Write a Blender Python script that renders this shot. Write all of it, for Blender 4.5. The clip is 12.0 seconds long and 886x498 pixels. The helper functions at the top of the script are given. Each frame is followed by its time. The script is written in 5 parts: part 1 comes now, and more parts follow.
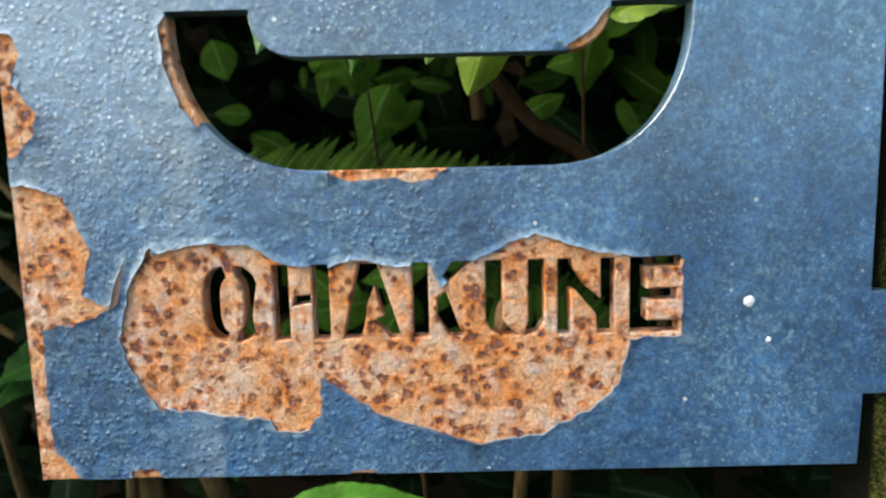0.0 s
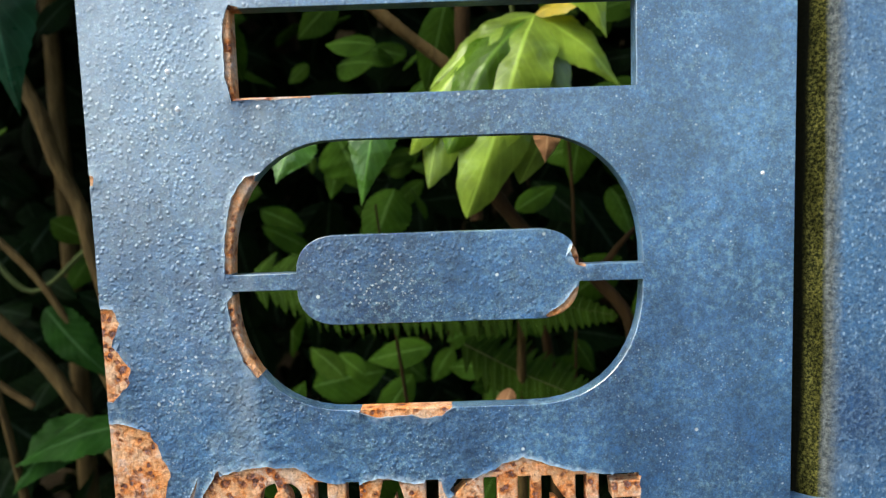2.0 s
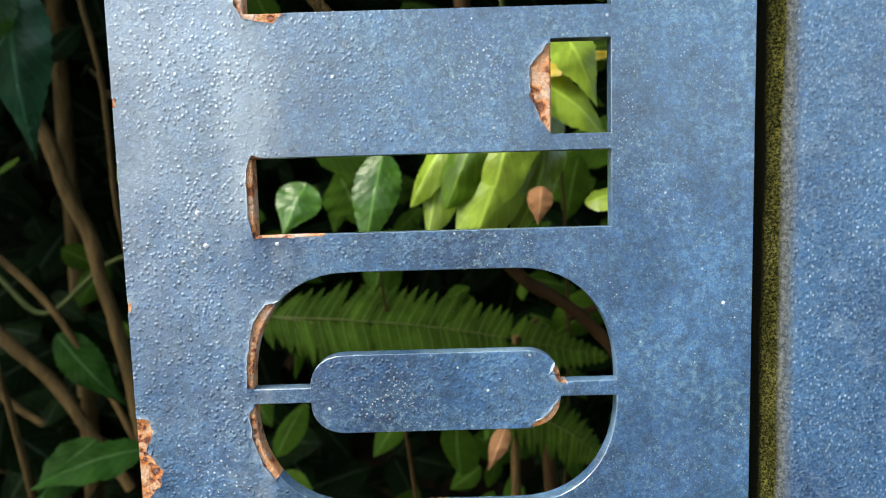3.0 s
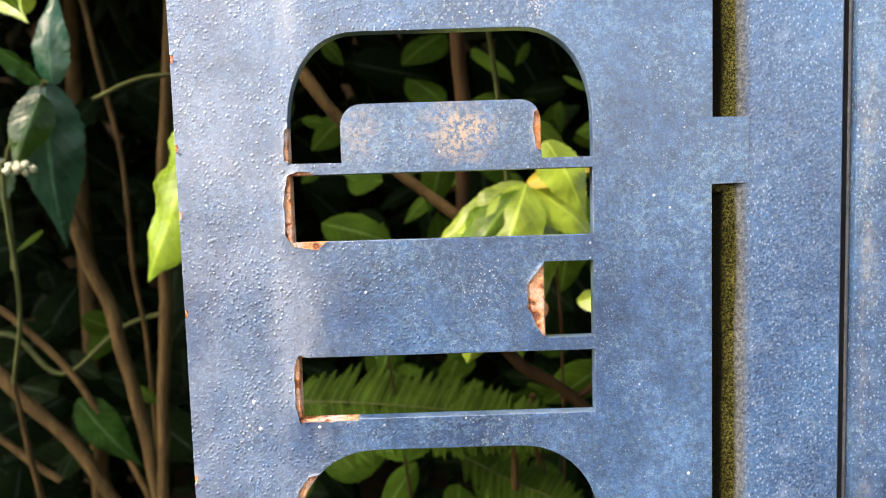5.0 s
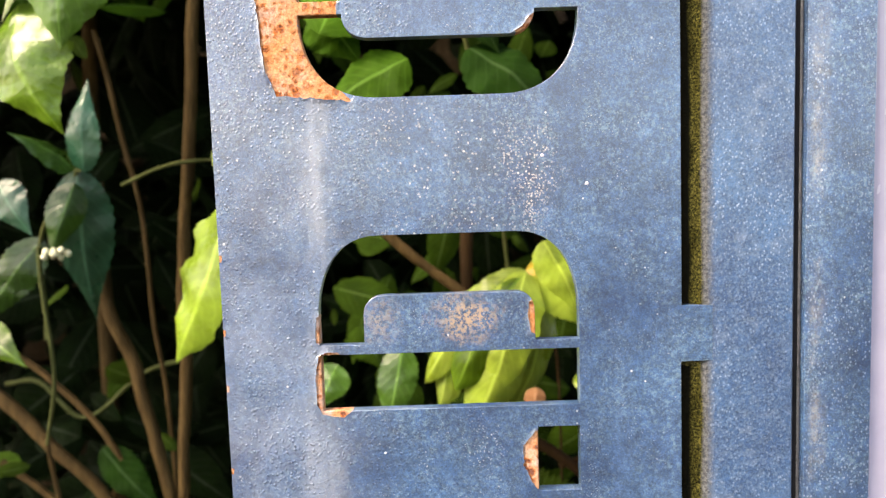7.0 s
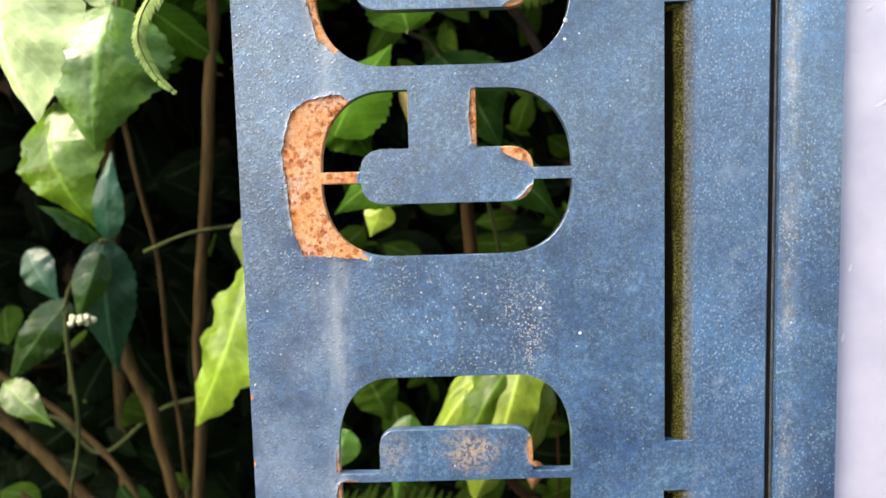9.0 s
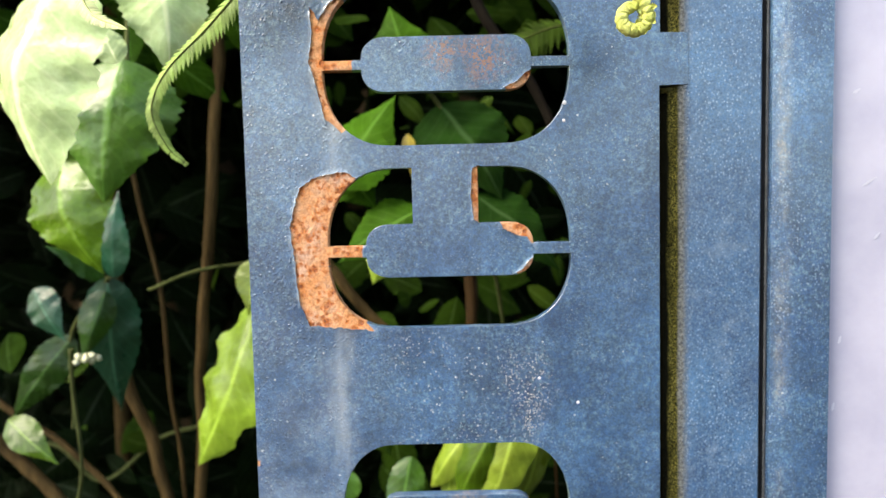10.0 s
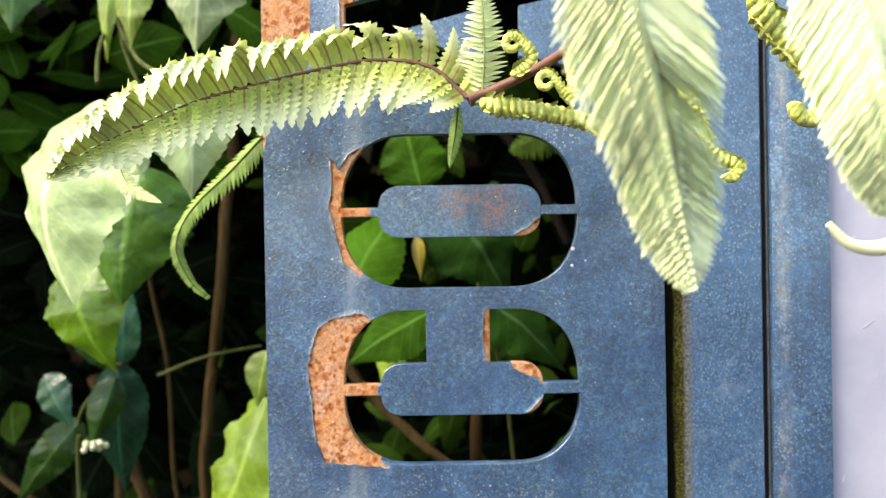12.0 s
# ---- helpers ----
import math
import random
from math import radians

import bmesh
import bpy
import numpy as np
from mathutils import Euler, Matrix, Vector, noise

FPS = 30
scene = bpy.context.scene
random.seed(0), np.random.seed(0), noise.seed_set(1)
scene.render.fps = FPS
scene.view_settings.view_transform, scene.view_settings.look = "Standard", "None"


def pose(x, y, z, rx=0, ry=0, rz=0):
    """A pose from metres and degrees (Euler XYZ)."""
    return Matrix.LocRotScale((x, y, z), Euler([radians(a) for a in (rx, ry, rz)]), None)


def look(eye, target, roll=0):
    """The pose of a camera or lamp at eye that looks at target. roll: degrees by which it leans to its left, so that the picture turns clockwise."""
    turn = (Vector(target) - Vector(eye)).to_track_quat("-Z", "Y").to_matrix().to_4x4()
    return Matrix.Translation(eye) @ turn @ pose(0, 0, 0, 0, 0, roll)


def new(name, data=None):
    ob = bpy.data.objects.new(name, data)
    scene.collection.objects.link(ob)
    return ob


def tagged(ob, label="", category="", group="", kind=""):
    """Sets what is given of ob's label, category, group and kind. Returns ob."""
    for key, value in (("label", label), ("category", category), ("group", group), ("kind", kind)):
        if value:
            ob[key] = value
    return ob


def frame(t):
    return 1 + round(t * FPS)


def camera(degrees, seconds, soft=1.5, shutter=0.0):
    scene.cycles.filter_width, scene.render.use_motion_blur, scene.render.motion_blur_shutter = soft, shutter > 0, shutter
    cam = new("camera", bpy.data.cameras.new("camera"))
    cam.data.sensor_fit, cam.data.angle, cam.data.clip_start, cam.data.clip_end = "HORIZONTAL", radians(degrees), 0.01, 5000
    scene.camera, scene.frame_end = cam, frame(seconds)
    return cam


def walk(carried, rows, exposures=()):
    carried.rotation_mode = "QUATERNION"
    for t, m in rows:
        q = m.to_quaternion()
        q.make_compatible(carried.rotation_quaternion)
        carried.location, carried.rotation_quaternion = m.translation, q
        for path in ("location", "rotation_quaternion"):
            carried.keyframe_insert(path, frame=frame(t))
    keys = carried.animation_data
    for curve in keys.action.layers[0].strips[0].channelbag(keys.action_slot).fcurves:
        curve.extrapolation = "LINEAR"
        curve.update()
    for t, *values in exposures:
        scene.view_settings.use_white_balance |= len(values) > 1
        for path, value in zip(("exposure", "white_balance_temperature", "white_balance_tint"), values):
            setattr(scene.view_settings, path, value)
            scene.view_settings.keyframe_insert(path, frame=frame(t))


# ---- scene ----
cam = camera(69.2, 12.0, soft=1.0)
PATH = [
    (0.0, (0.00098, -0.14163, 0.67844), (-0.00089, 0.15593, 0.6403), -1.394),
    (0.5, (0.00105, -0.14929, 0.69218), (-0.00142, 0.14828, 0.65418), -1.545),
    (1.0, (0.00047, -0.15834, 0.70694), (-0.00143, 0.13973, 0.67304), -1.589),
    (1.5, (0.00097, -0.16694, 0.72213), (-0.00183, 0.13165, 0.69325), -1.685),
    (2.0, (0.00054, -0.17418, 0.73791), (-0.00038, 0.12463, 0.71124), -1.849),
    (2.5, (0.00176, -0.18298, 0.7581), (0.00086, 0.11562, 0.72917), -1.817),
    (3.0, (0.0023, -0.19319, 0.77787), (0.0016, 0.10538, 0.74868), -1.605),
    (3.5, (0.00205, -0.203, 0.79489), (0.00148, 0.09577, 0.76782), -1.513),
    (5.5, (-0.00311, -0.23771, 0.85961), (-0.00126, 0.0615, 0.83795), -1.841),
    (6.0, (-0.0033, -0.24604, 0.8785), (-0.00195, 0.05302, 0.85487), -2.044),
    (6.5, (-0.00244, -0.25459, 0.89839), (-0.00184, 0.04442, 0.8741), -2.078),
    (7.0, (-0.00234, -0.26325, 0.91646), (-0.00248, 0.03585, 0.89327), -1.853),
    (9.0, (-0.00295, -0.28875, 0.98453), (-0.0044, 0.01026, 0.96021), -1.538),
    (9.5, (-0.00339, -0.29294, 1.0009), (-0.00437, 0.00613, 0.97742), -1.535),
    (10.0, (-0.00403, -0.29642, 1.01383), (-0.00479, 0.00294, 0.99428), -1.276),
    (10.5, (-0.0047, -0.29886, 1.02683), (-0.0055, 0.0008, 1.01257), -1.185),
    (11.0, (-0.00654, -0.30127, 1.04062), (-0.00712, -0.0014, 1.03179), -1.081),
    (11.5, (-0.00781, -0.30324, 1.05149), (-0.00872, -0.00327, 1.04764), -0.975),
    (12.0, (-0.00885, -0.30594, 1.0619), (-0.00972, -0.00594, 1.06089), -0.915),
]
walk(cam, [(t, look(eye, target, roll)) for t, eye, target, roll in PATH], [(0.0, 2.12, 6500, -5), (2.5, 2.32, 6800, -3), (3.5, 2.53, 7150, 4), (5.5, 2.86, 8100, 16), (7.0, 2.86, 8300, 16), (9.5, 2.58, 7450, 6), (12.0, 2.38, 7350, 5)])
# a fixed, mild depth of field on the sign
cam.data.dof.use_dof = True
cam.data.dof.focus_distance = 0.211
cam.data.dof.aperture_fstop = 14.0

# ---- daylight: bright cloud, seen from an open track in front of the bush ----
SUN_UP, SUN_TURN = radians(49), radians(250)
world = bpy.data.worlds.new("daylight")
scene.world = world
world.use_nodes = True
wn = world.node_tree.nodes
sky = wn.new("ShaderNodeTexSky")
sky.sky_type = 'NISHITA'
sky.sun_disc = False
sky.dust_density = 3.0
sky.sun_elevation = SUN_UP
sky.sun_rotation = SUN_TURN
wn["Background"].inputs[1].default_value = 0.12
world.node_tree.links.new(sky.outputs[0], wn["Background"].inputs[0])
sun_data = bpy.data.lights.new("sun", 'SUN')
sun_data.energy = 1.5
sun_data.angle = radians(40)
sun_data.color = (1.0, 0.95, 0.88)
sun = new("sun", sun_data)
sun.matrix_world = look((-1.24, -0.46, 1.5), (0, 0, 0))


# ---- materials ----
class Mat:
    """A small builder for node materials."""

    def __init__(self, name, rough=0.5, metal=0.0):
        self.m = bpy.data.materials.new(name)
        self.m.use_nodes = True
        self.t = self.m.node_tree
        self.b = self.t.nodes["Principled BSDF"]
        self.b.inputs["Roughness"].default_value = rough
        self.b.inputs["Metallic"].default_value = metal
        self.co = self.t.nodes.new("ShaderNodeTexCoord").outputs["Object"]

    def link(self, a, b):
        self.t.links.new(a, b)

    def noise(self, scale, detail=4.0, rough=0.55, stretch=None, distort=0.0):
        n = self.t.nodes.new("ShaderNodeTexNoise")
        n.inputs["Scale"].default_value = scale
        n.inputs["Detail"].default_value = detail
        n.inputs["Roughness"].default_value = rough
        n.inputs["Distortion"].default_value = distort
        self.link(self.place(stretch), n.inputs["Vector"])
        return n.outputs["Fac"]

    def place(self, stretch):
        if stretch is None:
            return self.co
        mp = self.t.nodes.new("ShaderNodeMapping")
        mp.inputs["Scale"].default_value = stretch
        self.link(self.co, mp.inputs["Vector"])
        return mp.outputs[0]

    def cells(self, scale, stretch=None, feature='F1', out="Distance", spread=1.0):
        n = self.t.nodes.new("ShaderNodeTexVoronoi")
        n.feature = feature
        n.inputs["Scale"].default_value = scale
        n.inputs["Randomness"].default_value = spread
        self.link(self.place(stretch), n.inputs["Vector"])
        return n.outputs[out]

    def ramp(self, fac, *stops, ease=False):
        r = self.t.nodes.new("ShaderNodeValToRGB")
        if ease:
            r.color_ramp.interpolation = 'EASE'
        el = r.color_ramp.elements
        while len(el) < len(stops):
            el.new(0.5)
        for e, (p, c) in zip(el, stops):
            e.position = p
            e.color = (c, c, c, 1) if isinstance(c, (int, float)) else (*c, 1)
        self.link(fac, r.inputs[0])
        return r.outputs[0]

    def mix(self, fac, a, b, how='MIX'):
        n = self.t.nodes.new("ShaderNodeMix")
        n.data_type, n.blend_type = 'RGBA', how
        for i, v in ((0, fac), (6, a), (7, b)):
            sock = n.inputs[i]
            if isinstance(v, (int, float)):
                sock.default_value = v if i == 0 else (v, v, v, 1)
            elif isinstance(v, tuple):
                sock.default_value = (*v, 1)
            else:
                self.link(v, sock)
        return n.outputs[2]

    def math(self, op, a, b=0.0):
        n = self.t.nodes.new("ShaderNodeMath")
        n.operation = op
        for sock, v in ((n.inputs[0], a), (n.inputs[1], b)):
            if isinstance(v, (int, float)):
                sock.default_value = v
            else:
                self.link(v, sock)
        return n.outputs[0]

    def axis(self, which, low, high):
        """0 to 1 along an object axis between two places."""
        s = self.t.nodes.new("ShaderNodeSeparateXYZ")
        self.link(self.co, s.inputs[0])
        r = self.t.nodes.new("ShaderNodeMapRange")
        r.inputs[1].default_value, r.inputs[2].default_value = low, high
        self.link(s.outputs["XYZ".index(which)], r.inputs[0])
        return r.outputs[0]

    def near(self, cx, cz, rx, rz):
        """1 at a place on the sheet, fading to 0 at the given reach."""
        m = self.t.nodes.new("ShaderNodeMapping")
        m.vector_type = 'POINT'
        m.inputs["Scale"].default_value = (1 / rx, 0.0, 1 / rz)
        m.inputs["Location"].default_value = (-cx / rx, 0.0, -cz / rz)
        self.link(self.co, m.inputs["Vector"])
        n = self.t.nodes.new("ShaderNodeVectorMath")
        n.operation = 'LENGTH'
        self.link(m.outputs[0], n.inputs[0])
        return self.ramp(self.math('ADD', n.outputs["Value"], self.math('MULTIPLY', self.math('SUBTRACT', self.noise(110, 3, 0.6), 0.5), 1.6)), (0.2, 1.0), (1.0, 0.0))

    def bump(self, height, strength, distance):
        n = self.t.nodes.new("ShaderNodeBump")
        n.inputs["Strength"].default_value = strength
        n.inputs["Distance"].default_value = distance
        self.link(height, n.inputs["Height"])
        if self.b.inputs["Normal"].is_linked:
            self.link(self.b.inputs["Normal"].links[0].from_socket, n.inputs["Normal"])
        self.link(n.outputs[0], self.b.inputs["Normal"])

    def colour(self, v):
        if isinstance(v, tuple):
            self.b.inputs["Base Color"].default_value = (*v, 1)
        else:
            self.link(v, self.b.inputs["Base Color"])

    def rough(self, v):
        self.link(v, self.b.inputs["Roughness"])

    def random(self):
        return self.t.nodes.new("ShaderNodeObjectInfo").outputs["Random"]

    def island(self):
        return self.t.nodes.new("ShaderNodeNewGeometry").outputs["Random Per Island"]


def spots(k, size, near, far, pick, stretch=None, ragged=0.4):
    """Scattered ragged dots: one in some of the cells, solid up to near and gone at far."""
    d = k.math('ADD', k.cells(size, stretch), k.math('MULTIPLY', k.math('SUBTRACT', k.noise(size * 2.2, 2, 0.6), 0.5), ragged))
    return k.math('MULTIPLY', k.ramp(d, (near, 1.0), (far, 0.0)), k.ramp(k.cells(size, stretch, out="Color"), (pick, 0.0), (min(0.98, pick + 0.25), 1.0)))


def paint_material(name, blisters, dashes):
    """Weathered blue enamel: chalky cloudiness, pale flecks, rain runs, blisters."""
    k = Mat(name)
    cloud = k.ramp(k.noise(17, 6, 0.65), (0.34, 0.0), (0.68, 1.0))
    runs = k.ramp(k.noise(30, 3, 0.6, (1, 1, 0.12)), (0.5, 0.0), (0.8, 1.0))
    c = k.mix(cloud, (0.0075, 0.030, 0.083), (0.024, 0.073, 0.158))
    c = k.mix(k.math('MULTIPLY', runs, 0.3), c, (0.09, 0.17, 0.31))
    c = k.mix(1.0, c, k.ramp(k.noise(46, 6, 0.7), (0.32, 0.70), (0.66, 1.25)), 'MULTIPLY')
    c = k.mix(0.8, c, k.ramp(k.noise(230, 5, 0.7), (0.34, 0.62), (0.68, 1.5)), 'MULTIPLY')
    c = k.mix(0.7, c, k.ramp(k.noise(1700, 3, 0.75), (0.36, 0.5), (0.66, 1.6)), 'MULTIPLY')
    mist = k.math('MULTIPLY', k.ramp(k.noise(900, 4, 0.8), (0.50, 0.0), (0.66, 1.0)), k.ramp(k.noise(34, 4, 0.6), (0.40, 0.1), (0.64, 1.0)))
    c = k.mix(k.math('MULTIPLY', mist, 0.42), c, (0.22, 0.33, 0.38))
    scuffs = k.math('MULTIPLY', k.ramp(k.noise(430, 5, 0.78), (0.50, 0.0), (0.64, 1.0)), k.ramp(k.noise(26, 4, 0.6), (0.40, 0.15), (0.62, 1.0)))
    c = k.mix(k.math('MULTIPLY', scuffs, 0.34), c, (0.22, 0.35, 0.40))
    some = k.ramp(k.noise(60, 3, 0.6), (0.44, 0.08), (0.60, 1.0))
    c = k.mix(k.math('MULTIPLY', k.math('MULTIPLY', spots(k, 1050, 0.14, 0.30, 0.50), some), 0.5), c, (0.42, 0.48, 0.52))
    c = k.mix(k.math('MULTIPLY', k.math('MULTIPLY', spots(k, 420, 0.06, 0.14, 0.66), some), 0.7), c, (0.56, 0.58, 0.57))
    c = k.mix(k.math('MULTIPLY', spots(k, 120, 0.03, 0.065, 0.6, None, 0.12), 0.7), c, (0.58, 0.60, 0.58))
    if dashes:
        where = k.ramp(k.noise(20, 3, 0.5), (0.36, 0.15), (0.56, 1.0))
        c = k.mix(k.math('MULTIPLY', k.math('MULTIPLY', spots(k, 700, 0.15, 0.32, 0.22, (1.0, 1.0, 0.72)), where), 0.5), c, (0.30, 0.38, 0.49))
        stain = k.math('MULTIPLY', k.math('MULTIPLY', k.axis("X", 0.1475, 0.1500), k.axis("X", 0.1570, 0.1520)), k.ramp(k.noise(34, 6, 0.75, (1, 1, 0.45)), (0.46, 0.0), (0.64, 1.0)))
        c = k.mix(k.math('MULTIPLY', k.math('MULTIPLY', stain, k.ramp(k.noise(700, 4, 0.8), (0.36, 0.2), (0.62, 1.0))), 0.6), c, (0.36, 0.32, 0.24))
    if blisters:
        # where rain has left chalky flecks, and where rust is coming through
        for cx, cz, rx, rz, tint, strength in ((-0.003, 1.083, 0.011, 0.012, (0.22, 0.095, 0.045), 0.8), (0.016, 1.081, 0.014, 0.014, (0.20, 0.080, 0.034), 0.9), (0.006, 0.867, 0.018, 0.012, (0.34, 0.24, 0.15), 0.85),
                                               (-0.03, 0.868, 0.012, 0.010, (0.32, 0.25, 0.18), 0.5)):
            bloom = k.math('MULTIPLY', k.ramp(k.noise(520, 5, 0.75), (0.46, 0.0), (0.54, 1.0)), k.near(cx, cz, rx, rz))
            c = k.mix(k.math('MULTIPLY', bloom, strength), c, tint)
        for cx, cz, rx, rz, size, near, tint in ((0.034, 0.928, 0.014, 0.028, 640, 0.24, (0.60, 0.54, 0.48)), (0.036, 0.915, 0.006, 0.010, 760, 0.30, (0.64, 0.56, 0.48)), (0.002, 0.933, 0.050, 0.028, 420, 0.15, (0.58, 0.56, 0.54)),
                                                 (-0.018, 0.950, 0.024, 0.010, 520, 0.2, (0.58, 0.56, 0.52)), (0.002, 0.905, 0.05, 0.014, 380, 0.12, (0.60, 0.58, 0.55)), (-0.018, 0.715, 0.016, 0.012, 700, 0.18, (0.5, 0.5, 0.48)),
                                                 (0.012, 0.812, 0.012, 0.016, 700, 0.18, (0.50, 0.53, 0.55)), (-0.072, 0.690, 0.016, 0.020, 560, 0.16, (0.52, 0.53, 0.54)), (-0.075, 0.762, 0.010, 0.014, 560, 0.20, (0.60, 0.57, 0.54)),
                                                 (0.045, 1.113, 0.014, 0.010, 560, 0.2, (0.6, 0.56, 0.54)), (0.047, 1.03, 0.008, 0.03, 420, 0.14, (0.55, 0.55, 0.54)), (0.047, 0.985, 0.010, 0.02, 480, 0.13, (0.5, 0.52, 0.54))):
            c = k.mix(k.math('MULTIPLY', k.math('MULTIPLY', spots(k, size * 1.3, near, near + 0.14, 0.62 if size < 530 else 0.45, None, 0.7), k.near(cx, cz, rx, rz)), 0.62), c, tint)
        # sky sheen on the left side, painted in as a paler grey-blue
        sky_sheen = k.math('MULTIPLY', k.axis("X", -0.02, -0.075), k.ramp(k.noise(26, 5, 0.65), (0.36, 0.1), (0.66, 1.0)))
        c = k.mix(k.math('MULTIPLY', k.math('MULTIPLY', sky_sheen, k.math('MULTIPLY', k.axis("Z", 0.67, 0.74), k.axis("Z", 0.99, 0.86))), 0.45), c, (0.24, 0.28, 0.36))
        streak = k.math('MULTIPLY', k.near(-0.055, 0.9, 0.011, 40.0), k.ramp(k.noise(9, 3, 0.6, (6, 1, 1)), (0.42, 0.0), (0.66, 1.0)))
        c = k.mix(k.math('MULTIPLY', streak, 0.42), c, (0.34, 0.37, 0.40))
        # pale rims: worn paint, and painted highlights of lifted and cut edges
        at = k.t.nodes.new("ShaderNodeAttribute")
        at.attribute_name = "wear_glint"
        worn_glint = k.math('MULTIPLY', at.outputs["Fac"], k.ramp(k.noise(34, 4, 0.6), (0.44, 0.0), (0.64, 1.0)))
        c = k.mix(k.math('MULTIPLY', worn_glint, 0.5), c, (0.42, 0.46, 0.50))
    k.colour(c)
    k.rough(k.ramp(k.noise(60, 4, 0.6), (0.3, 0.44), (0.7, 0.58)))
    k.b.inputs["Coat Weight"].default_value = 1.0
    k.b.inputs["Coat IOR"].default_value = 1.62
    k.b.inputs["Coat Roughness"].default_value = 0.25
    if blisters:
        left = k.axis("X", 0.08, -0.06)
        zone = k.ramp(k.noise(35, 3, 0.6), (0.34, 0.25), (0.60, 1.0))
        amount = k.math('MULTIPLY', zone, k.math('ADD', k.math('MULTIPLY', left, 0.9), 0.2))
        big = k.math('MULTIPLY', k.ramp(k.math('ADD', k.cells(640), k.math('MULTIPLY', k.math('SUBTRACT', k.noise(500, 2, 0.5), 0.5), 0.5)), (0.0, 1.0), (0.52, 0.0), ease=True), k.ramp(k.cells(640, out="Color"), (0.45, 0.0), (0.85, 1.0)))
        small = k.math('MULTIPLY', k.ramp(k.cells(930), (0.0, 1.0), (0.5, 0.0), ease=True), k.ramp(k.cells(930, out="Color"), (0.35, 0.0), (0.7, 0.7)))
        k.bump(k.math('MULTIPLY', k.math('ADD', big, k.math('MULTIPLY', small, 0.5)), amount), 0.8, 0.0005)
        k.bump(k.math('MULTIPLY', k.noise(190, 3, 0.55), k.math('MULTIPLY', k.math('ADD', left, 0.15), k.math('ADD', k.math('MULTIPLY', k.axis("Z", 0.74, 0.67), 0.85), 0.15))), 0.6, 0.0013)
        k.bump(k.math('MULTIPLY', k.noise(420, 3, 0.6), k.math('MULTIPLY', k.math('ADD', left, 0.3), k.math('ADD', k.math('MULTIPLY', k.axis("Z", 0.74, 0.67), 0.85), 0.15))), 0.4, 0.0006)
    k.bump(k.noise(1100, 3, 0.6), 0.45, 0.0003)
    k.bump(k.noise(28, 2, 0.5), 0.25, 0.0012)
    return k.m


def rust_material(name):
    """Scaly rust: smooth peach and lilac-grey scale, orange bloom, and clustered dark pits with orange rims."""
    k = Mat(name, 0.8)
    k.b.inputs["Specular IOR Level"].default_value = 0.25
    c = k.ramp(k.noise(55, 6, 0.66), (0.30, (0.50, 0.165, 0.040)), (0.43, (0.51, 0.235, 0.105)), (0.54, (0.51, 0.305, 0.195)), (0.66, (0.47, 0.37, 0.34)))
    c = k.mix(k.math('MULTIPLY', k.ramp(k.noise(120, 4, 0.7), (0.54, 0.0), (0.64, 1.0)), 0.6), c, (0.38, 0.31, 0.30))
    c = k.mix(k.math('MULTIPLY', k.ramp(k.noise(170, 6, 0.75), (0.48, 0.0), (0.58, 1.0)), k.math('ADD', k.math('MULTIPLY', k.axis("Z", 0.95, 0.70), 0.4), 0.15)), c, (0.50, 0.145, 0.018))
    c = k.mix(k.math('MULTIPLY', k.axis("Z", 0.80, 0.97), 0.5), c, (0.54, 0.255, 0.115))
    crowd = k.ramp(k.noise(85, 4, 0.7), (0.42, 0.0), (0.54, 1.0))
    wobble = k.math('MULTIPLY', k.math('SUBTRACT', k.noise(520, 5, 0.75), 0.5), 1.5)
    pits = 0.0
    for size, low in ((290, 0.50), (500, 0.58)):
        d = k.math('ADD', k.cells(size), wobble)
        chosen = k.math('MULTIPLY', k.ramp(k.cells(size, out="Color"), (low, 0.0), (low + 0.12, 1.0)), crowd)
        c = k.mix(k.math('MULTIPLY', k.math('MULTIPLY', k.ramp(d, (0.44, 1.0), (0.80, 0.0)), chosen), 0.8), c, (0.44, 0.110, 0.012))
        core = k.math('MULTIPLY', k.math('MULTIPLY', k.ramp(d, (0.24, 1.0), (0.42, 0.0)), chosen), k.math('ADD', k.math('MULTIPLY', k.axis("Z", 0.95, 0.70), 0.55), 0.45))
        c = k.mix(k.math('MULTIPLY', core, 0.9), c, (0.115, 0.042, 0.038))
        c = k.mix(k.math('MULTIPLY', k.math('MULTIPLY', core, k.ramp(k.noise(900, 3, 0.7), (0.5, 0.0), (0.6, 1.0))), 0.6), c, (0.27, 0.20, 0.21))
        pits = k.math('ADD', pits, core)
    c = k.mix(0.8, c, k.ramp(k.noise(1000, 4, 0.8), (0.36, 0.62), (0.64, 1.35)), 'MULTIPLY')
    c = k.mix(0.6, c, k.ramp(k.noise(330, 5, 0.75), (0.36, 0.6), (0.66, 1.3)), 'MULTIPLY')
    k.colour(c)
    k.bump(k.math('ADD', k.noise(240, 6, 0.7), k.math('MULTIPLY', pits, -0.5)), 1.0, 0.0018)
    k.bump(k.noise(900, 3, 0.65), 0.7, 0.0004)
    return k.m


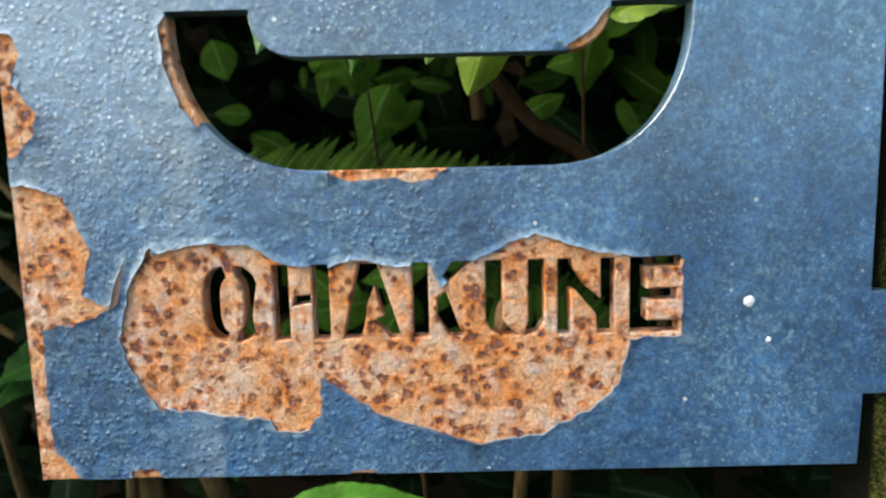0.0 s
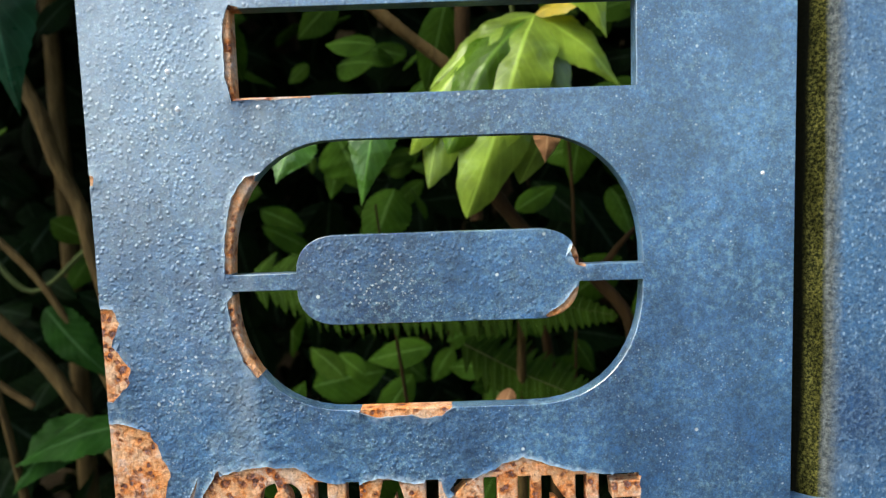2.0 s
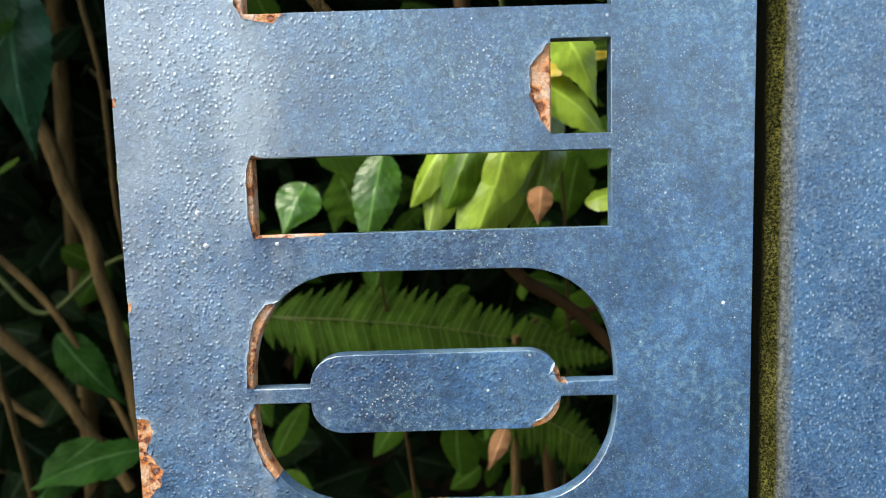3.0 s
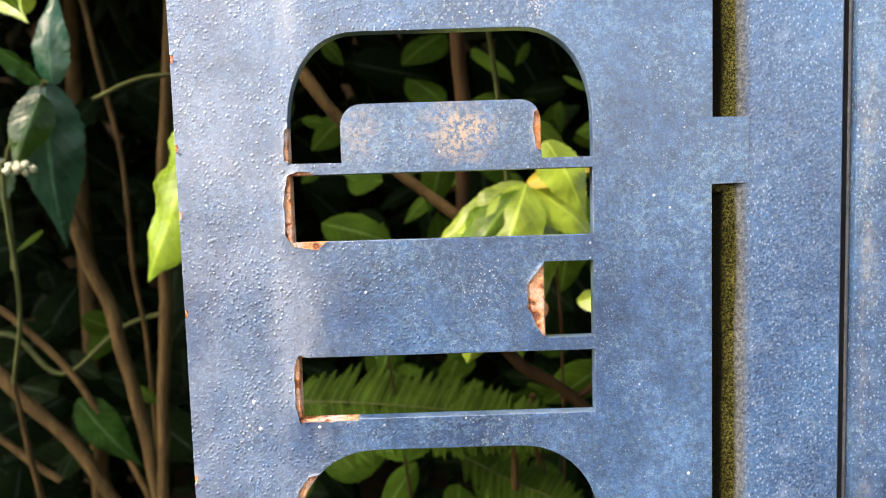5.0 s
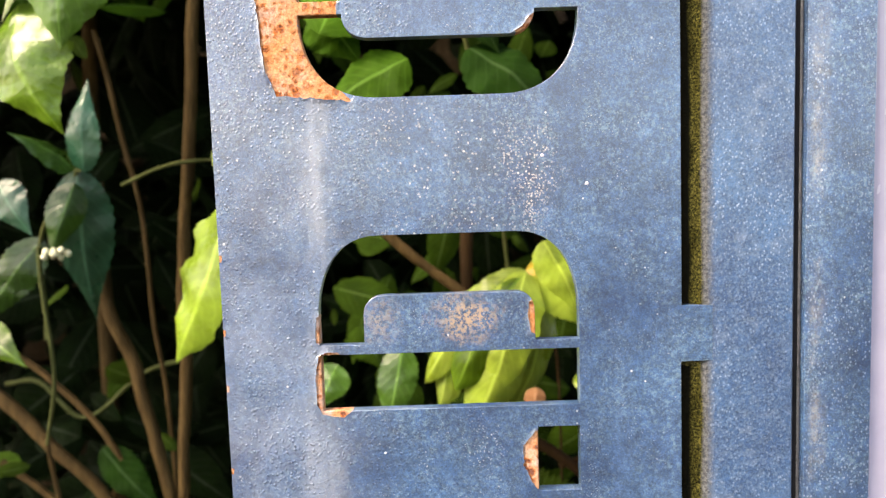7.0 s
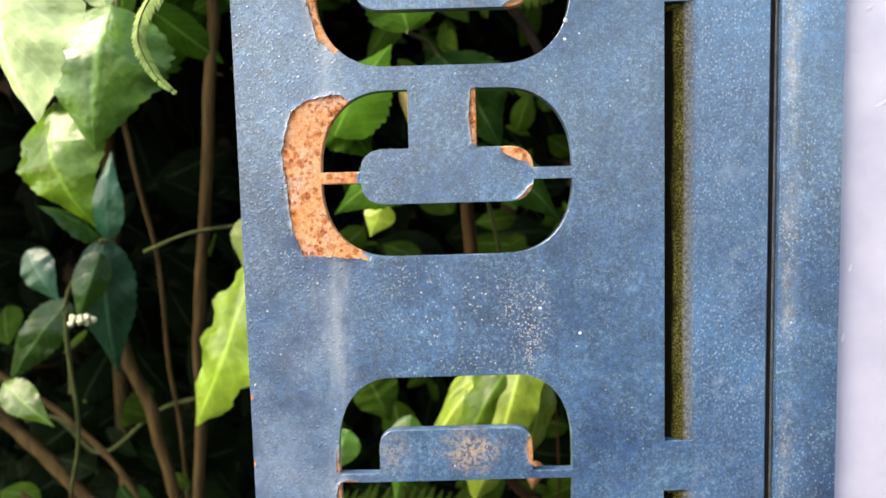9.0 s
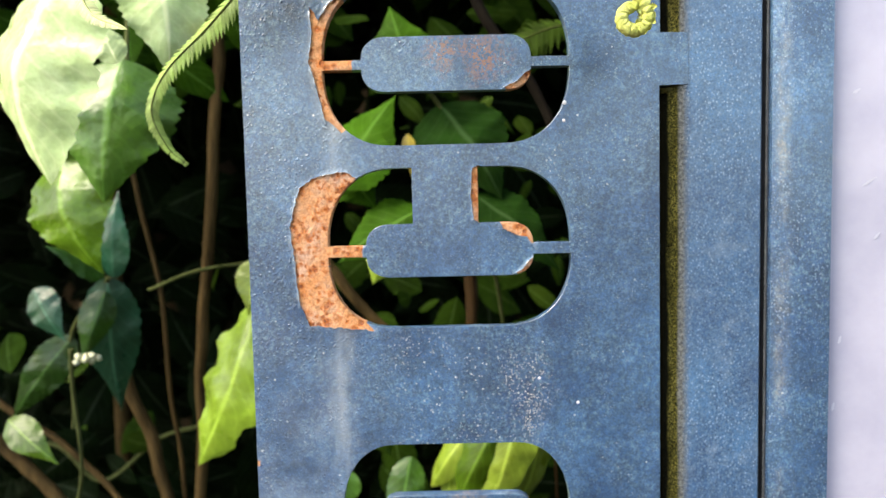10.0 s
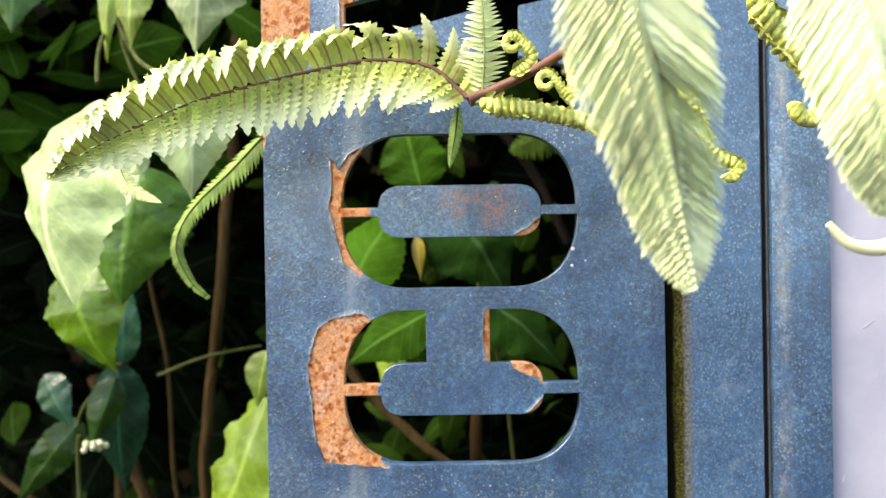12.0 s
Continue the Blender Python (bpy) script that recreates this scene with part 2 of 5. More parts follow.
def leaf_material(name, low, high, gloss=0.38, vein=None, ridge=0.12, through_light=0.3, dents=0.75, tips=None):
    """Waxy leaf with pale veins along its own length (x of the blade's UV map)."""
    k = Mat(name, gloss)
    uv = k.t.nodes.new("ShaderNodeUVMap").outputs[0]
    sep = k.t.nodes.new("ShaderNodeSeparateXYZ")
    k.link(uv, sep.inputs[0])
    across = k.math('ABSOLUTE', k.math('SUBTRACT', sep.outputs[1], 0.5))
    mid = k.ramp(across, (0.03, 1.0), (0.09, 0.0)) if vein else k.ramp(across, (0.012, 1.0), (0.045, 0.0))
    if vein:
        mid = k.math('MULTIPLY', mid, k.ramp(sep.outputs[0], (0.45, 1.0), (0.8, 0.0)))
    slant = k.math('SUBTRACT', sep.outputs[0], k.math('MULTIPLY', across, 0.55))
    wave = k.math('ABSOLUTE', k.math('SUBTRACT', k.math('FRACT', k.math('MULTIPLY', slant, 9.0)), 0.5))
    side = k.ramp(wave, (0.03, 1.0), (0.12, 0.0))
    c = k.mix(k.noise(45, 4, 0.6), low, high)
    tone = k.ramp(k.random(), (0.0, 0.72), (1.0, 1.25))
    c = k.mix(1.0, c, tone, 'MULTIPLY')
    veins = k.math('MULTIPLY', k.math('MAXIMUM', mid, k.math('MULTIPLY', side, 0.22)), 1.0 if vein or dents > 0.2 else 0.0)
    blotch = k.ramp(k.noise(28, 5, 0.65), (0.34, 0.62), (0.68, 1.25))
    c = k.mix(1.0, c, blotch, 'MULTIPLY')
    c = k.mix(k.math('MULTIPLY', veins, 0.85 if vein else 0.5), c, vein or tuple(min(1, v * 1.9 + 0.03) for v in high))
    if tips:
        c = k.mix(k.ramp(sep.outputs[0], (0.30, 0.0), (0.85, 1.0)), c, tips)
    k.colour(c)
    k.b.inputs["Transmission Weight"].default_value = 0.0
    if "Subsurface Weight" in k.b.inputs:
        k.b.inputs["Subsurface Weight"].default_value = 0.0
    k.bump(k.math('ADD', k.math('MULTIPLY', wave, 1.2), k.math('MULTIPLY', mid, -1.0)), ridge, 0.0016)
    k.bump(k.noise(55, 3, 0.6), dents, 0.003)
    k.rough(k.ramp(k.noise(35, 4, 0.6), (0.3, gloss * 0.7), (0.7, min(1.0, gloss * 1.4))))
    k.bump(k.noise(160, 3, 0.6), 0.4 * dents, 0.0008)
    k.b.inputs["Specular IOR Level"].default_value = 0.04 if gloss > 0.65 else 0.4 if gloss < 0.31 else 0.5
    # light passing through the thin blade
    tr = k.t.nodes.new("ShaderNodeBsdfTranslucent")
    k.link(c, tr.inputs[0])
    ms = k.t.nodes.new("ShaderNodeMixShader")
    ms.inputs[0].default_value = through_light
    k.link(k.b.outputs[0], ms.inputs[1])
    k.link(tr.outputs[0], ms.inputs[2])
    k.link(ms.outputs[0], k.t.nodes["Material Output"].inputs[0])
    return k.m


def plain(name, low, high, scale, rough, bump=0.0, depth=0.001, stretch=None):
    k = Mat(name, rough)
    if rough > 0.8:
        k.b.inputs["Specular IOR Level"].default_value = 0.08
    c = k.mix(k.ramp(k.noise(scale, 5, 0.6, stretch), (0.3, 0.0), (0.7, 1.0)), low, high)
    k.colour(k.mix(k.math('MULTIPLY', k.noise(scale * 9, 3, 0.6), 0.35), c, high))
    if bump:
        k.bump(k.noise(scale * 4, 5, 0.6, stretch), bump, depth)
    return k.m


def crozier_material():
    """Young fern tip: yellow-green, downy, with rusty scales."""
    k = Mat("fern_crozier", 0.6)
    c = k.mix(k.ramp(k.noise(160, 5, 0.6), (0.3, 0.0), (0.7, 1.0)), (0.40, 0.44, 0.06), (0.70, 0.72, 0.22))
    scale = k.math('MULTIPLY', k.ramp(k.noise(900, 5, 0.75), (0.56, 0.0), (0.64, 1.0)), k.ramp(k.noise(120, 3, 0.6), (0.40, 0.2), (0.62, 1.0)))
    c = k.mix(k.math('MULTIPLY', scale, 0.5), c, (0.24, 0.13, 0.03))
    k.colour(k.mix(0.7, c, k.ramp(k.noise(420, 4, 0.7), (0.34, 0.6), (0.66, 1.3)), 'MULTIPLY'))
    k.bump(k.noise(500, 5, 0.7), 0.8, 0.0009)
    k.bump(k.noise(1400, 3, 0.7), 0.6, 0.0004)
    return k.m


def moss_material():
    """Painted tube corner, grey at the bend, with yellow-green algae in the crevice side and the slot's shade coloured
    black.
    """
    k = Mat("mossy_paint", 0.6)
    blue = k.mix(k.ramp(k.noise(20, 5, 0.6), (0.3, 0.0), (0.7, 1.0)), (0.007, 0.031, 0.090), (0.029, 0.092, 0.196))
    blue = k.mix(0.7, blue, k.ramp(k.noise(230, 5, 0.7), (0.34, 0.65), (0.68, 1.4)), 'MULTIPLY')
    blue = k.mix(0.6, blue, k.ramp(k.noise(1700, 3, 0.75), (0.36, 0.5), (0.66, 1.6)), 'MULTIPLY')
    where = k.ramp(k.noise(20, 3, 0.5), (0.34, 0.25), (0.55, 1.0))
    blue = k.mix(k.math('MULTIPLY', k.math('MULTIPLY', spots(k, 720, 0.15, 0.32, 0.2, (1.0, 1.0, 0.72)), where), 0.55), blue, (0.31, 0.39, 0.50))
    blue = k.mix(k.math('MULTIPLY', k.ramp(k.noise(60, 4, 0.7), (0.56, 0.0), (0.72, 1.0)), 0.3), blue, (0.26, 0.32, 0.40))
    blue = k.mix(k.math('MULTIPLY', k.ramp(k.noise(900, 4, 0.8), (0.46, 0.0), (0.66, 1.0)), 0.35), blue, (0.22, 0.29, 0.35))
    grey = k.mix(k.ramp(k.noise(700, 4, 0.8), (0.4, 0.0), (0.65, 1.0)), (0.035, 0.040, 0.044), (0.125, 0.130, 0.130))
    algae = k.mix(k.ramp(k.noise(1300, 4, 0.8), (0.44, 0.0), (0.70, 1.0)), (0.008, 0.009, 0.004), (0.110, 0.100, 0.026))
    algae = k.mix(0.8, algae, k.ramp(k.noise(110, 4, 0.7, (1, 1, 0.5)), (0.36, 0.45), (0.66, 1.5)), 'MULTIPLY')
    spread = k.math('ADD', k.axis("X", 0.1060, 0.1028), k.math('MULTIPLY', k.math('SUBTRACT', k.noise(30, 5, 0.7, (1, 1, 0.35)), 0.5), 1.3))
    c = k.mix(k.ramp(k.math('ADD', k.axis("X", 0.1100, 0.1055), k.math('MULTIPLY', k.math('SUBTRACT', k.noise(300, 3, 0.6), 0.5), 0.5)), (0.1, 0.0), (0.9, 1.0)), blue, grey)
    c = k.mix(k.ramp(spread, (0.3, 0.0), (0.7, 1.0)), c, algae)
    # black towards the crevice: shade of the slot put into the colour
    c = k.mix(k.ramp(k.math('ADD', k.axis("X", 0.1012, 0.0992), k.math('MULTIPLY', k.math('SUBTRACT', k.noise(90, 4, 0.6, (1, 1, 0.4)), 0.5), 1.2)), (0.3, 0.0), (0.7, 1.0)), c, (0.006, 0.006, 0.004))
    k.colour(c)
    k.rough(k.ramp(k.axis("X", 0.111, 0.106), (0.0, 0.45), (1.0, 0.9)))
    k.link(k.axis("X", 0.1075, 0.1100), k.b.inputs["Coat Weight"])
    k.b.inputs["Coat Roughness"].default_value = 0.28
    k.link(k.math('MULTIPLY', k.axis("X", 0.1055, 0.1090), 0.5), k.b.inputs["Specular IOR Level"])
    k.bump(k.math('MULTIPLY', k.ramp(k.cells(620), (0.0, 1.0), (0.45, 0.0)), k.ramp(k.cells(620, out="Color"), (0.40, 0.0), (0.65, 1.0))), 0.45, 0.0005)
    k.bump(k.noise(700, 4, 0.7), 0.55, 0.0006)
    return k.m


M = {
    "paint": paint_material("blue_enamel", True, False),
    "bar": paint_material("blue_enamel_bar", False, True),
    "rust": rust_material("rusted_steel"),
    "moss": moss_material(),
    "grime": plain("slot_grime", (0.012, 0.012, 0.006), (0.085, 0.075, 0.022), 700, 0.9, 0.8, 0.0006),
    "rubber": plain("black_rubber", (0.004, 0.004, 0.005), (0.014, 0.014, 0.015), 90, 0.85, 0.3, 0.0004),
    "panel": plain("lilac_laminate", (0.245, 0.245, 0.34), (0.35, 0.345, 0.44), 22, 0.4, 0.2, 0.0006),
    "scuff": plain("chalk_scuff", (0.42, 0.41, 0.47), (0.56, 0.55, 0.58), 80, 0.7),
    "smear": plain("pale_smear", (0.34, 0.34, 0.43), (0.46, 0.45, 0.52), 60, 0.6),
    # lighter grey rubber: the strip's lit edge put into the colour
    "bead": plain("lit_edge_rubber", (0.020, 0.021, 0.024), (0.085, 0.088, 0.095), 260, 0.6, 0.4, 0.0003),
    "soil": plain("leaf_mould", (0.010, 0.008, 0.004), (0.035, 0.025, 0.014), 25, 0.95, 0.8, 0.01),
    "bark": plain("brown_bark", (0.019, 0.012, 0.0042), (0.100, 0.064, 0.025), 75, 0.85, 1.0, 0.004, (1, 1, 0.2)),
    "twig": plain("green_twig", (0.032, 0.042, 0.012), (0.075, 0.085, 0.03), 80, 0.85),
    "dark_leaf": leaf_material("dark_leaf", (0.013, 0.046, 0.005), (0.030, 0.085, 0.010), 0.3),
    # dull green that carries the dimness of the undergrowth in its colour
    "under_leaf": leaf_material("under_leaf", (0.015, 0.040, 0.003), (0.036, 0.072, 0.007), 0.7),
    "green_leaf": leaf_material("green_leaf", (0.038, 0.110, 0.012), (0.080, 0.185, 0.024), 0.28),
    "lime_leaf": leaf_material("lime_leaf", (0.17, 0.28, 0.02), (0.32, 0.43, 0.06), 0.33),
    "wavy_leaf": leaf_material("wavy_leaf", (0.11, 0.20, 0.012), (0.22, 0.33, 0.035), 0.3),
    "teal_leaf": leaf_material("teal_leaf", (0.009, 0.052, 0.022), (0.022, 0.092, 0.050), 0.3),
    "fern_rib": plain("fern_rib", (0.26, 0.32, 0.08), (0.40, 0.44, 0.16), 120, 0.6),
    "pale_shoot": plain("pale_shoot", (0.62, 0.66, 0.36), (0.78, 0.80, 0.55), 90, 0.6),
    "pale_leaf": leaf_material("pale_leaf", (0.27, 0.40, 0.14), (0.50, 0.60, 0.33), 0.3),
    "yellow_leaf": leaf_material("yellow_leaf", (0.35, 0.26, 0.02), (0.5, 0.38, 0.04)),
    "dead_leaf": leaf_material("dead_leaf", (0.16, 0.07, 0.03), (0.32, 0.18, 0.1), 0.7),
    "fern": leaf_material("fern_green", (0.54, 0.64, 0.24), (0.78, 0.84, 0.50), 0.45, None, 0.03, 0.45, 0.3),
    "fern_arched": leaf_material("fern_arched", (0.34, 0.42, 0.05), (0.50, 0.57, 0.13), 0.45, (0.20, 0.10, 0.03), 0.04, 0.42, 0.3, (0.78, 0.84, 0.52)),
    "fern_soft": leaf_material("fern_soft", (0.70, 0.79, 0.40), (0.84, 0.88, 0.60), 0.6, None, 0.0, 0.22, 0.15),
    # fern green darkened: the shade behind the sign is in this colour
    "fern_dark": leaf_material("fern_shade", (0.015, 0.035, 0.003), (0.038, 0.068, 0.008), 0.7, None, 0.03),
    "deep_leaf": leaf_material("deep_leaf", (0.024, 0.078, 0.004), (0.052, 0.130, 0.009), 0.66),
    # shaded copy of the dark and teal leaves, darkness put into the colour
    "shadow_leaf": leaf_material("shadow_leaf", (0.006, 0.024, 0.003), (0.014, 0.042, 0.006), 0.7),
    # near-black green: the bush's deep shade is put into the leaf colour
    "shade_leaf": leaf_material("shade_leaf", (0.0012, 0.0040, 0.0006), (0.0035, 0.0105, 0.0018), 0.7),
    "bright_leaf": leaf_material("bright_leaf", (0.050, 0.122, 0.004), (0.098, 0.188, 0.008), 0.3),
    "fern_mid": leaf_material("fern_mid", (0.16, 0.28, 0.04), (0.28, 0.40, 0.09), 0.5, None, 0.03, 0.4),
    # bark blackened to stand for the shade behind the sign
    "shaded_bark": plain("shaded_bark", (0.003, 0.0024, 0.0018), (0.009, 0.007, 0.005), 60, 0.9, 0.7, 0.002),
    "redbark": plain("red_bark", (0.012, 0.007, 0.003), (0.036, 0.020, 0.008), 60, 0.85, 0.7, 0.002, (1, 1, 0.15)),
    "bud": plain("cream_bud", (0.34, 0.36, 0.2), (0.55, 0.55, 0.4), 200, 0.7),
    "rachis": plain("fern_rachis", (0.05, 0.018, 0.012), (0.16, 0.06, 0.035), 120, 0.6),
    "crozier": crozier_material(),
}


# ---- mesh helpers ----
def finish(name, bm, material, parent=None, label="", smooth=30):
    me = bpy.data.meshes.new(name)
    bm.to_mesh(me)
    bm.free()
    me.materials.append(material)
    if smooth:
        for p in me.polygons:
            p.use_smooth = True
        me.set_sharp_from_angle(angle=radians(smooth))
    ob = new(name, me)
    ob.parent = parent
    return tagged(ob, label)


def part(name, bm, material, parent, label="", smooth=30):
    """One mesh object under a thing or a part."""
    return finish(name, bm, material, parent, label, smooth)


def thing(name, label, category, group="", kind="", at=(0, 0, 0)):
    ob = new(name)
    ob.empty_display_size = 0.02
    ob.location = at
    return tagged(ob, label, category, group, kind)


def box(bm, x0, x1, y0, y1, z0, z1, bevel=0.0):
    made = bmesh.ops.create_cube(bm, size=1.0, matrix=Matrix.Translation(((x0 + x1) / 2, (y0 + y1) / 2, (z0 + z1) / 2)) @ Matrix.Diagonal((x1 - x0, y1 - y0, z1 - z0, 1)))
    if bevel:
        es = list({e for v in made["verts"] for e in v.link_edges})
        bmesh.ops.bevel(bm, geom=es, offset=bevel, segments=2, affect='EDGES', profile=0.5)


def tube(bm, points, radii, sides=8):
    """A round tube along points with a radius at each."""
    rings = []
    n = len(points)
    up = Vector((0.13, 0.27, 0.95))
    for i, (p, r) in enumerate(zip(points, radii)):
        p = Vector(p)
        d = (Vector(points[min(i + 1, n - 1)]) - Vector(points[max(i - 1, 0)])).normalized()
        a = d.cross(up)
        a = a.normalized() if a.length > 1e-4 else d.orthogonal().normalized()
        b = d.cross(a)
        rings.append([bm.verts.new(p + (a * math.cos(s) + b * math.sin(s)) * r) for s in (2 * math.pi * j / sides for j in range(sides))])
    for q, w in zip(rings, rings[1:]):
        for j in range(sides):
            bm.faces.new((q[j], q[(j + 1) % sides], w[(j + 1) % sides], w[j]))
    bm.faces.new(rings[0][::-1])
    bm.faces.new(rings[-1])


def spline(points, count):
    """Catmull-Rom through points."""
    p = [Vector(q) for q in points]
    p = [p[0] * 2 - p[1]] + p + [p[-1] * 2 - p[-2]]
    out = []
    for i in range(count):
        s = i / (count - 1) * (len(p) - 3)
        k = min(int(s), len(p) - 4)
        u = s - k
        a, b, c, d = p[k : k + 4]
        out.append(0.5 * ((2 * b) + (c - a) * u + (2 * a - 5 * b + 4 * c - d) * u * u + (3 * b - 3 * c + d - a) * u ** 3))
    return out


# ---- the sign's outlines, in millimetres on its front ----
def rect(x0, x1, z0, z1):
    return [(x0, z0), (x1, z0), (x1, z1), (x0, z1)]


def arc(cx, cz, rx, rz, a0, a1, n=12, power=2.25):
    out = []
    for i in range(n + 1):
        a = radians(a0 + (a1 - a0) * i / n)
        c, s = math.cos(a), math.sin(a)
        out.append((cx + rx * math.copysign(abs(c) ** (2 / power), c), cz + rz * math.copysign(abs(s) ** (2 / power), s)))
    return out


def round_letter(z0, z1, bar0, bar1, neck):
    """The holes of a stencilled O or C that lies on its back; neck: the C's mouth."""
    x0, x1, p0, p1 = -57.8, 54.4, -40.2, 37.0
    rx, mid = 31.0, (bar0 + bar1) / 2
    q0, q1 = mid - 12.3, mid + 12.3
    low = arc(x0 + rx, bar0, rx, bar0 - z0, 180, 270) + arc(x1 - rx, bar0, rx, bar0 - z0, 270, 360)
    low += arc(p1 - 11, bar0, 11, bar0 - q0, 0, -90, 8) + arc(p0 + 11, bar0, 11, bar0 - q0, -90, -180, 8)
    left = arc(x0 + rx, bar1, rx, z1 - bar1, 180, 90)
    right = arc(x1 - rx, bar1, rx, z1 - bar1, 90, 0)
    pill_r = arc(p1 - 11, bar1, 11, q1 - bar1, 0, 90, 8)
    pill_l = arc(p0 + 11, bar1, 11, q1 - bar1, 90, 180, 8)
    if not neck:
        return [low, left + right + pill_r + pill_l]
    return [low, left + [(neck[0], z1), (neck[0], q1)] + pill_l, [(neck[1], z1)] + right + pill_r + [(neck[1], q1)]]


def big_letters():
    holes = round_letter(678.2, 752.7, 712.4, 717.0, None)
    holes += [rect(-54.5, 52.8, 764.5, 787.6), rect(35.0, 52.7, 792.4, 820.0)]
    holes += [rect(-54.6, 52.8, 829.4, 853.2)]
    holes += [[(-54.8, 857.4)] + arc(-29, 868, 25.8, 34.5, 180, 90) + arc(27, 868, 26, 34.5, 90, 0) + [(53.0, 857.0), (34.8, 857.0)]
              + arc(27, 869, 7.8, 8.6, 0, 90, 6) + arc(-28, 869, 8.2, 8.6, 90, 180, 6) + [(-36.2, 857.2)]]
    holes += round_letter(958.2, 1032.0, 991.4, 996.7, (-18.4, 11.9))
    holes += round_letter(1042.4, 1115.6, 1076.7, 1081.1, None)
    # the A on its side: two legs and a bar round a loose wedge
    holes += [[(-55, 1152), (53, 1124), (53, 1147), (28, 1152), (28, 1176), (53, 1181), (53, 1204), (-55, 1178)]]
    # O, A, C, H and the words further up
    holes += [[(x, z + 174) for x, z in hole] for hole in round_letter(1042.4, 1115.6, 1076.7, 1081.1, (-18.4, 11.9))]
    return holes


WEDGE = [(-30.7, 1164.5), (8.0, 1150.8), (14.0, 1150.0), (14.0, 1152.0), (8.0, 1174.8)]


def town_name():
    """The small stencilled word OHAKUNE, each stroke a cut of its own."""
    a, b = 640.2, 657.4
    q = [
        arc(-47.9, 648.8, 6.3, 8.7, 98, 262, 14, 2.8) + arc(-47.7, 648.6, 2.7, 6.4, 255, 105, 12, 2.8),
        arc(-47.9, 648.8, 6.3, 8.7, 278, 315, 5, 2.8) + [(-43.2, 646.5), (-42.8, 649.0)] + arc(-47.9, 648.8, 6.3, 8.7, 25, 82, 7, 2.8) + arc(-47.7, 648.6, 2.7, 6.4, 75, -75, 12, 2.8),
        rect(-38.3, -34.8, a, b), rect(-29.5, -25.7, a, b),
        [(-34.2, 648.0), (-30.0, 648.6), (-29.8, 650.6), (-33.6, 650.2)],
        [(-23.0, a), (-18.9, a), (-17.6, 645.0), (-17.4, 647.6), (-15.6, 652.2), (-14.4, 647.6), (-13.6, 645.4), (-16.2, 644.2), (-12.2, a), (-9.6, a), (-14.8, b), (-19.0, b)],
        rect(-7.0, -3.4, a, b),
        [(-1.4, 649.0), (0.4, 650.8), (4.2, a), (1.2, a), (-1.6, 644.6)],
        [(1.2, 652.8), (2.8, 654.4), (6.2, b), (2.0, b), (-0.2, 654.2)],
        [(9.4, b), (13.2, b), (13.2, 644.0), (14.4, 642.2), (17.0, a), (13.6, a), (10.6, 641.2), (9.4, 643.4)],
        [(19.0, b), (22.6, b), (22.6, 643.4), (21.0, 640.8), (18.0, a), (19.0, 643.4)],
        [(25.6, a), (28.6, a), (28.4, 650.4), (29.6, 650.2), (34.2, 644.8), (34.6, a), (38.4, a), (38.4, b), (35.2, b), (35.2, 648.2), (31.8, 651.2), (29.0, b - 2.0), (28.6, b), (25.6, b)],
        [(41.8, a), (53.0, a), (53.0, 642.8), (45.6, 643.0), (45.6, 647.4), (52.4, 647.6), (52.4, 650.4), (45.6, 650.2), (45.2, 655.0), (53.0, 655.2), (53.0, b + 0.4), (41.8, b)],
    ]
    return q


def ragged(points, grain=0.5, step=1.3, seed=0.0):
    """A closed outline through rough corners, broken up like flaking paint."""
    out = []
    n = len(points)
    for i in range(n):
        p, q = Vector(points[i]), Vector(points[(i + 1) % n])
        side = Vector((q.y - p.y, p.x - q.x)).normalized()
        m = max(1, int((q - p).length / step))
        for j in range(m):
            w = p.lerp(q, j / m)
            d = noise.noise((w.x * 0.45 + seed, w.y * 0.45, seed)) * grain + noise.noise((w.x * 1.7, w.y * 1.7 + seed, 3)) * grain * 0.5
            out.append(tuple(w + side * d))
    return out


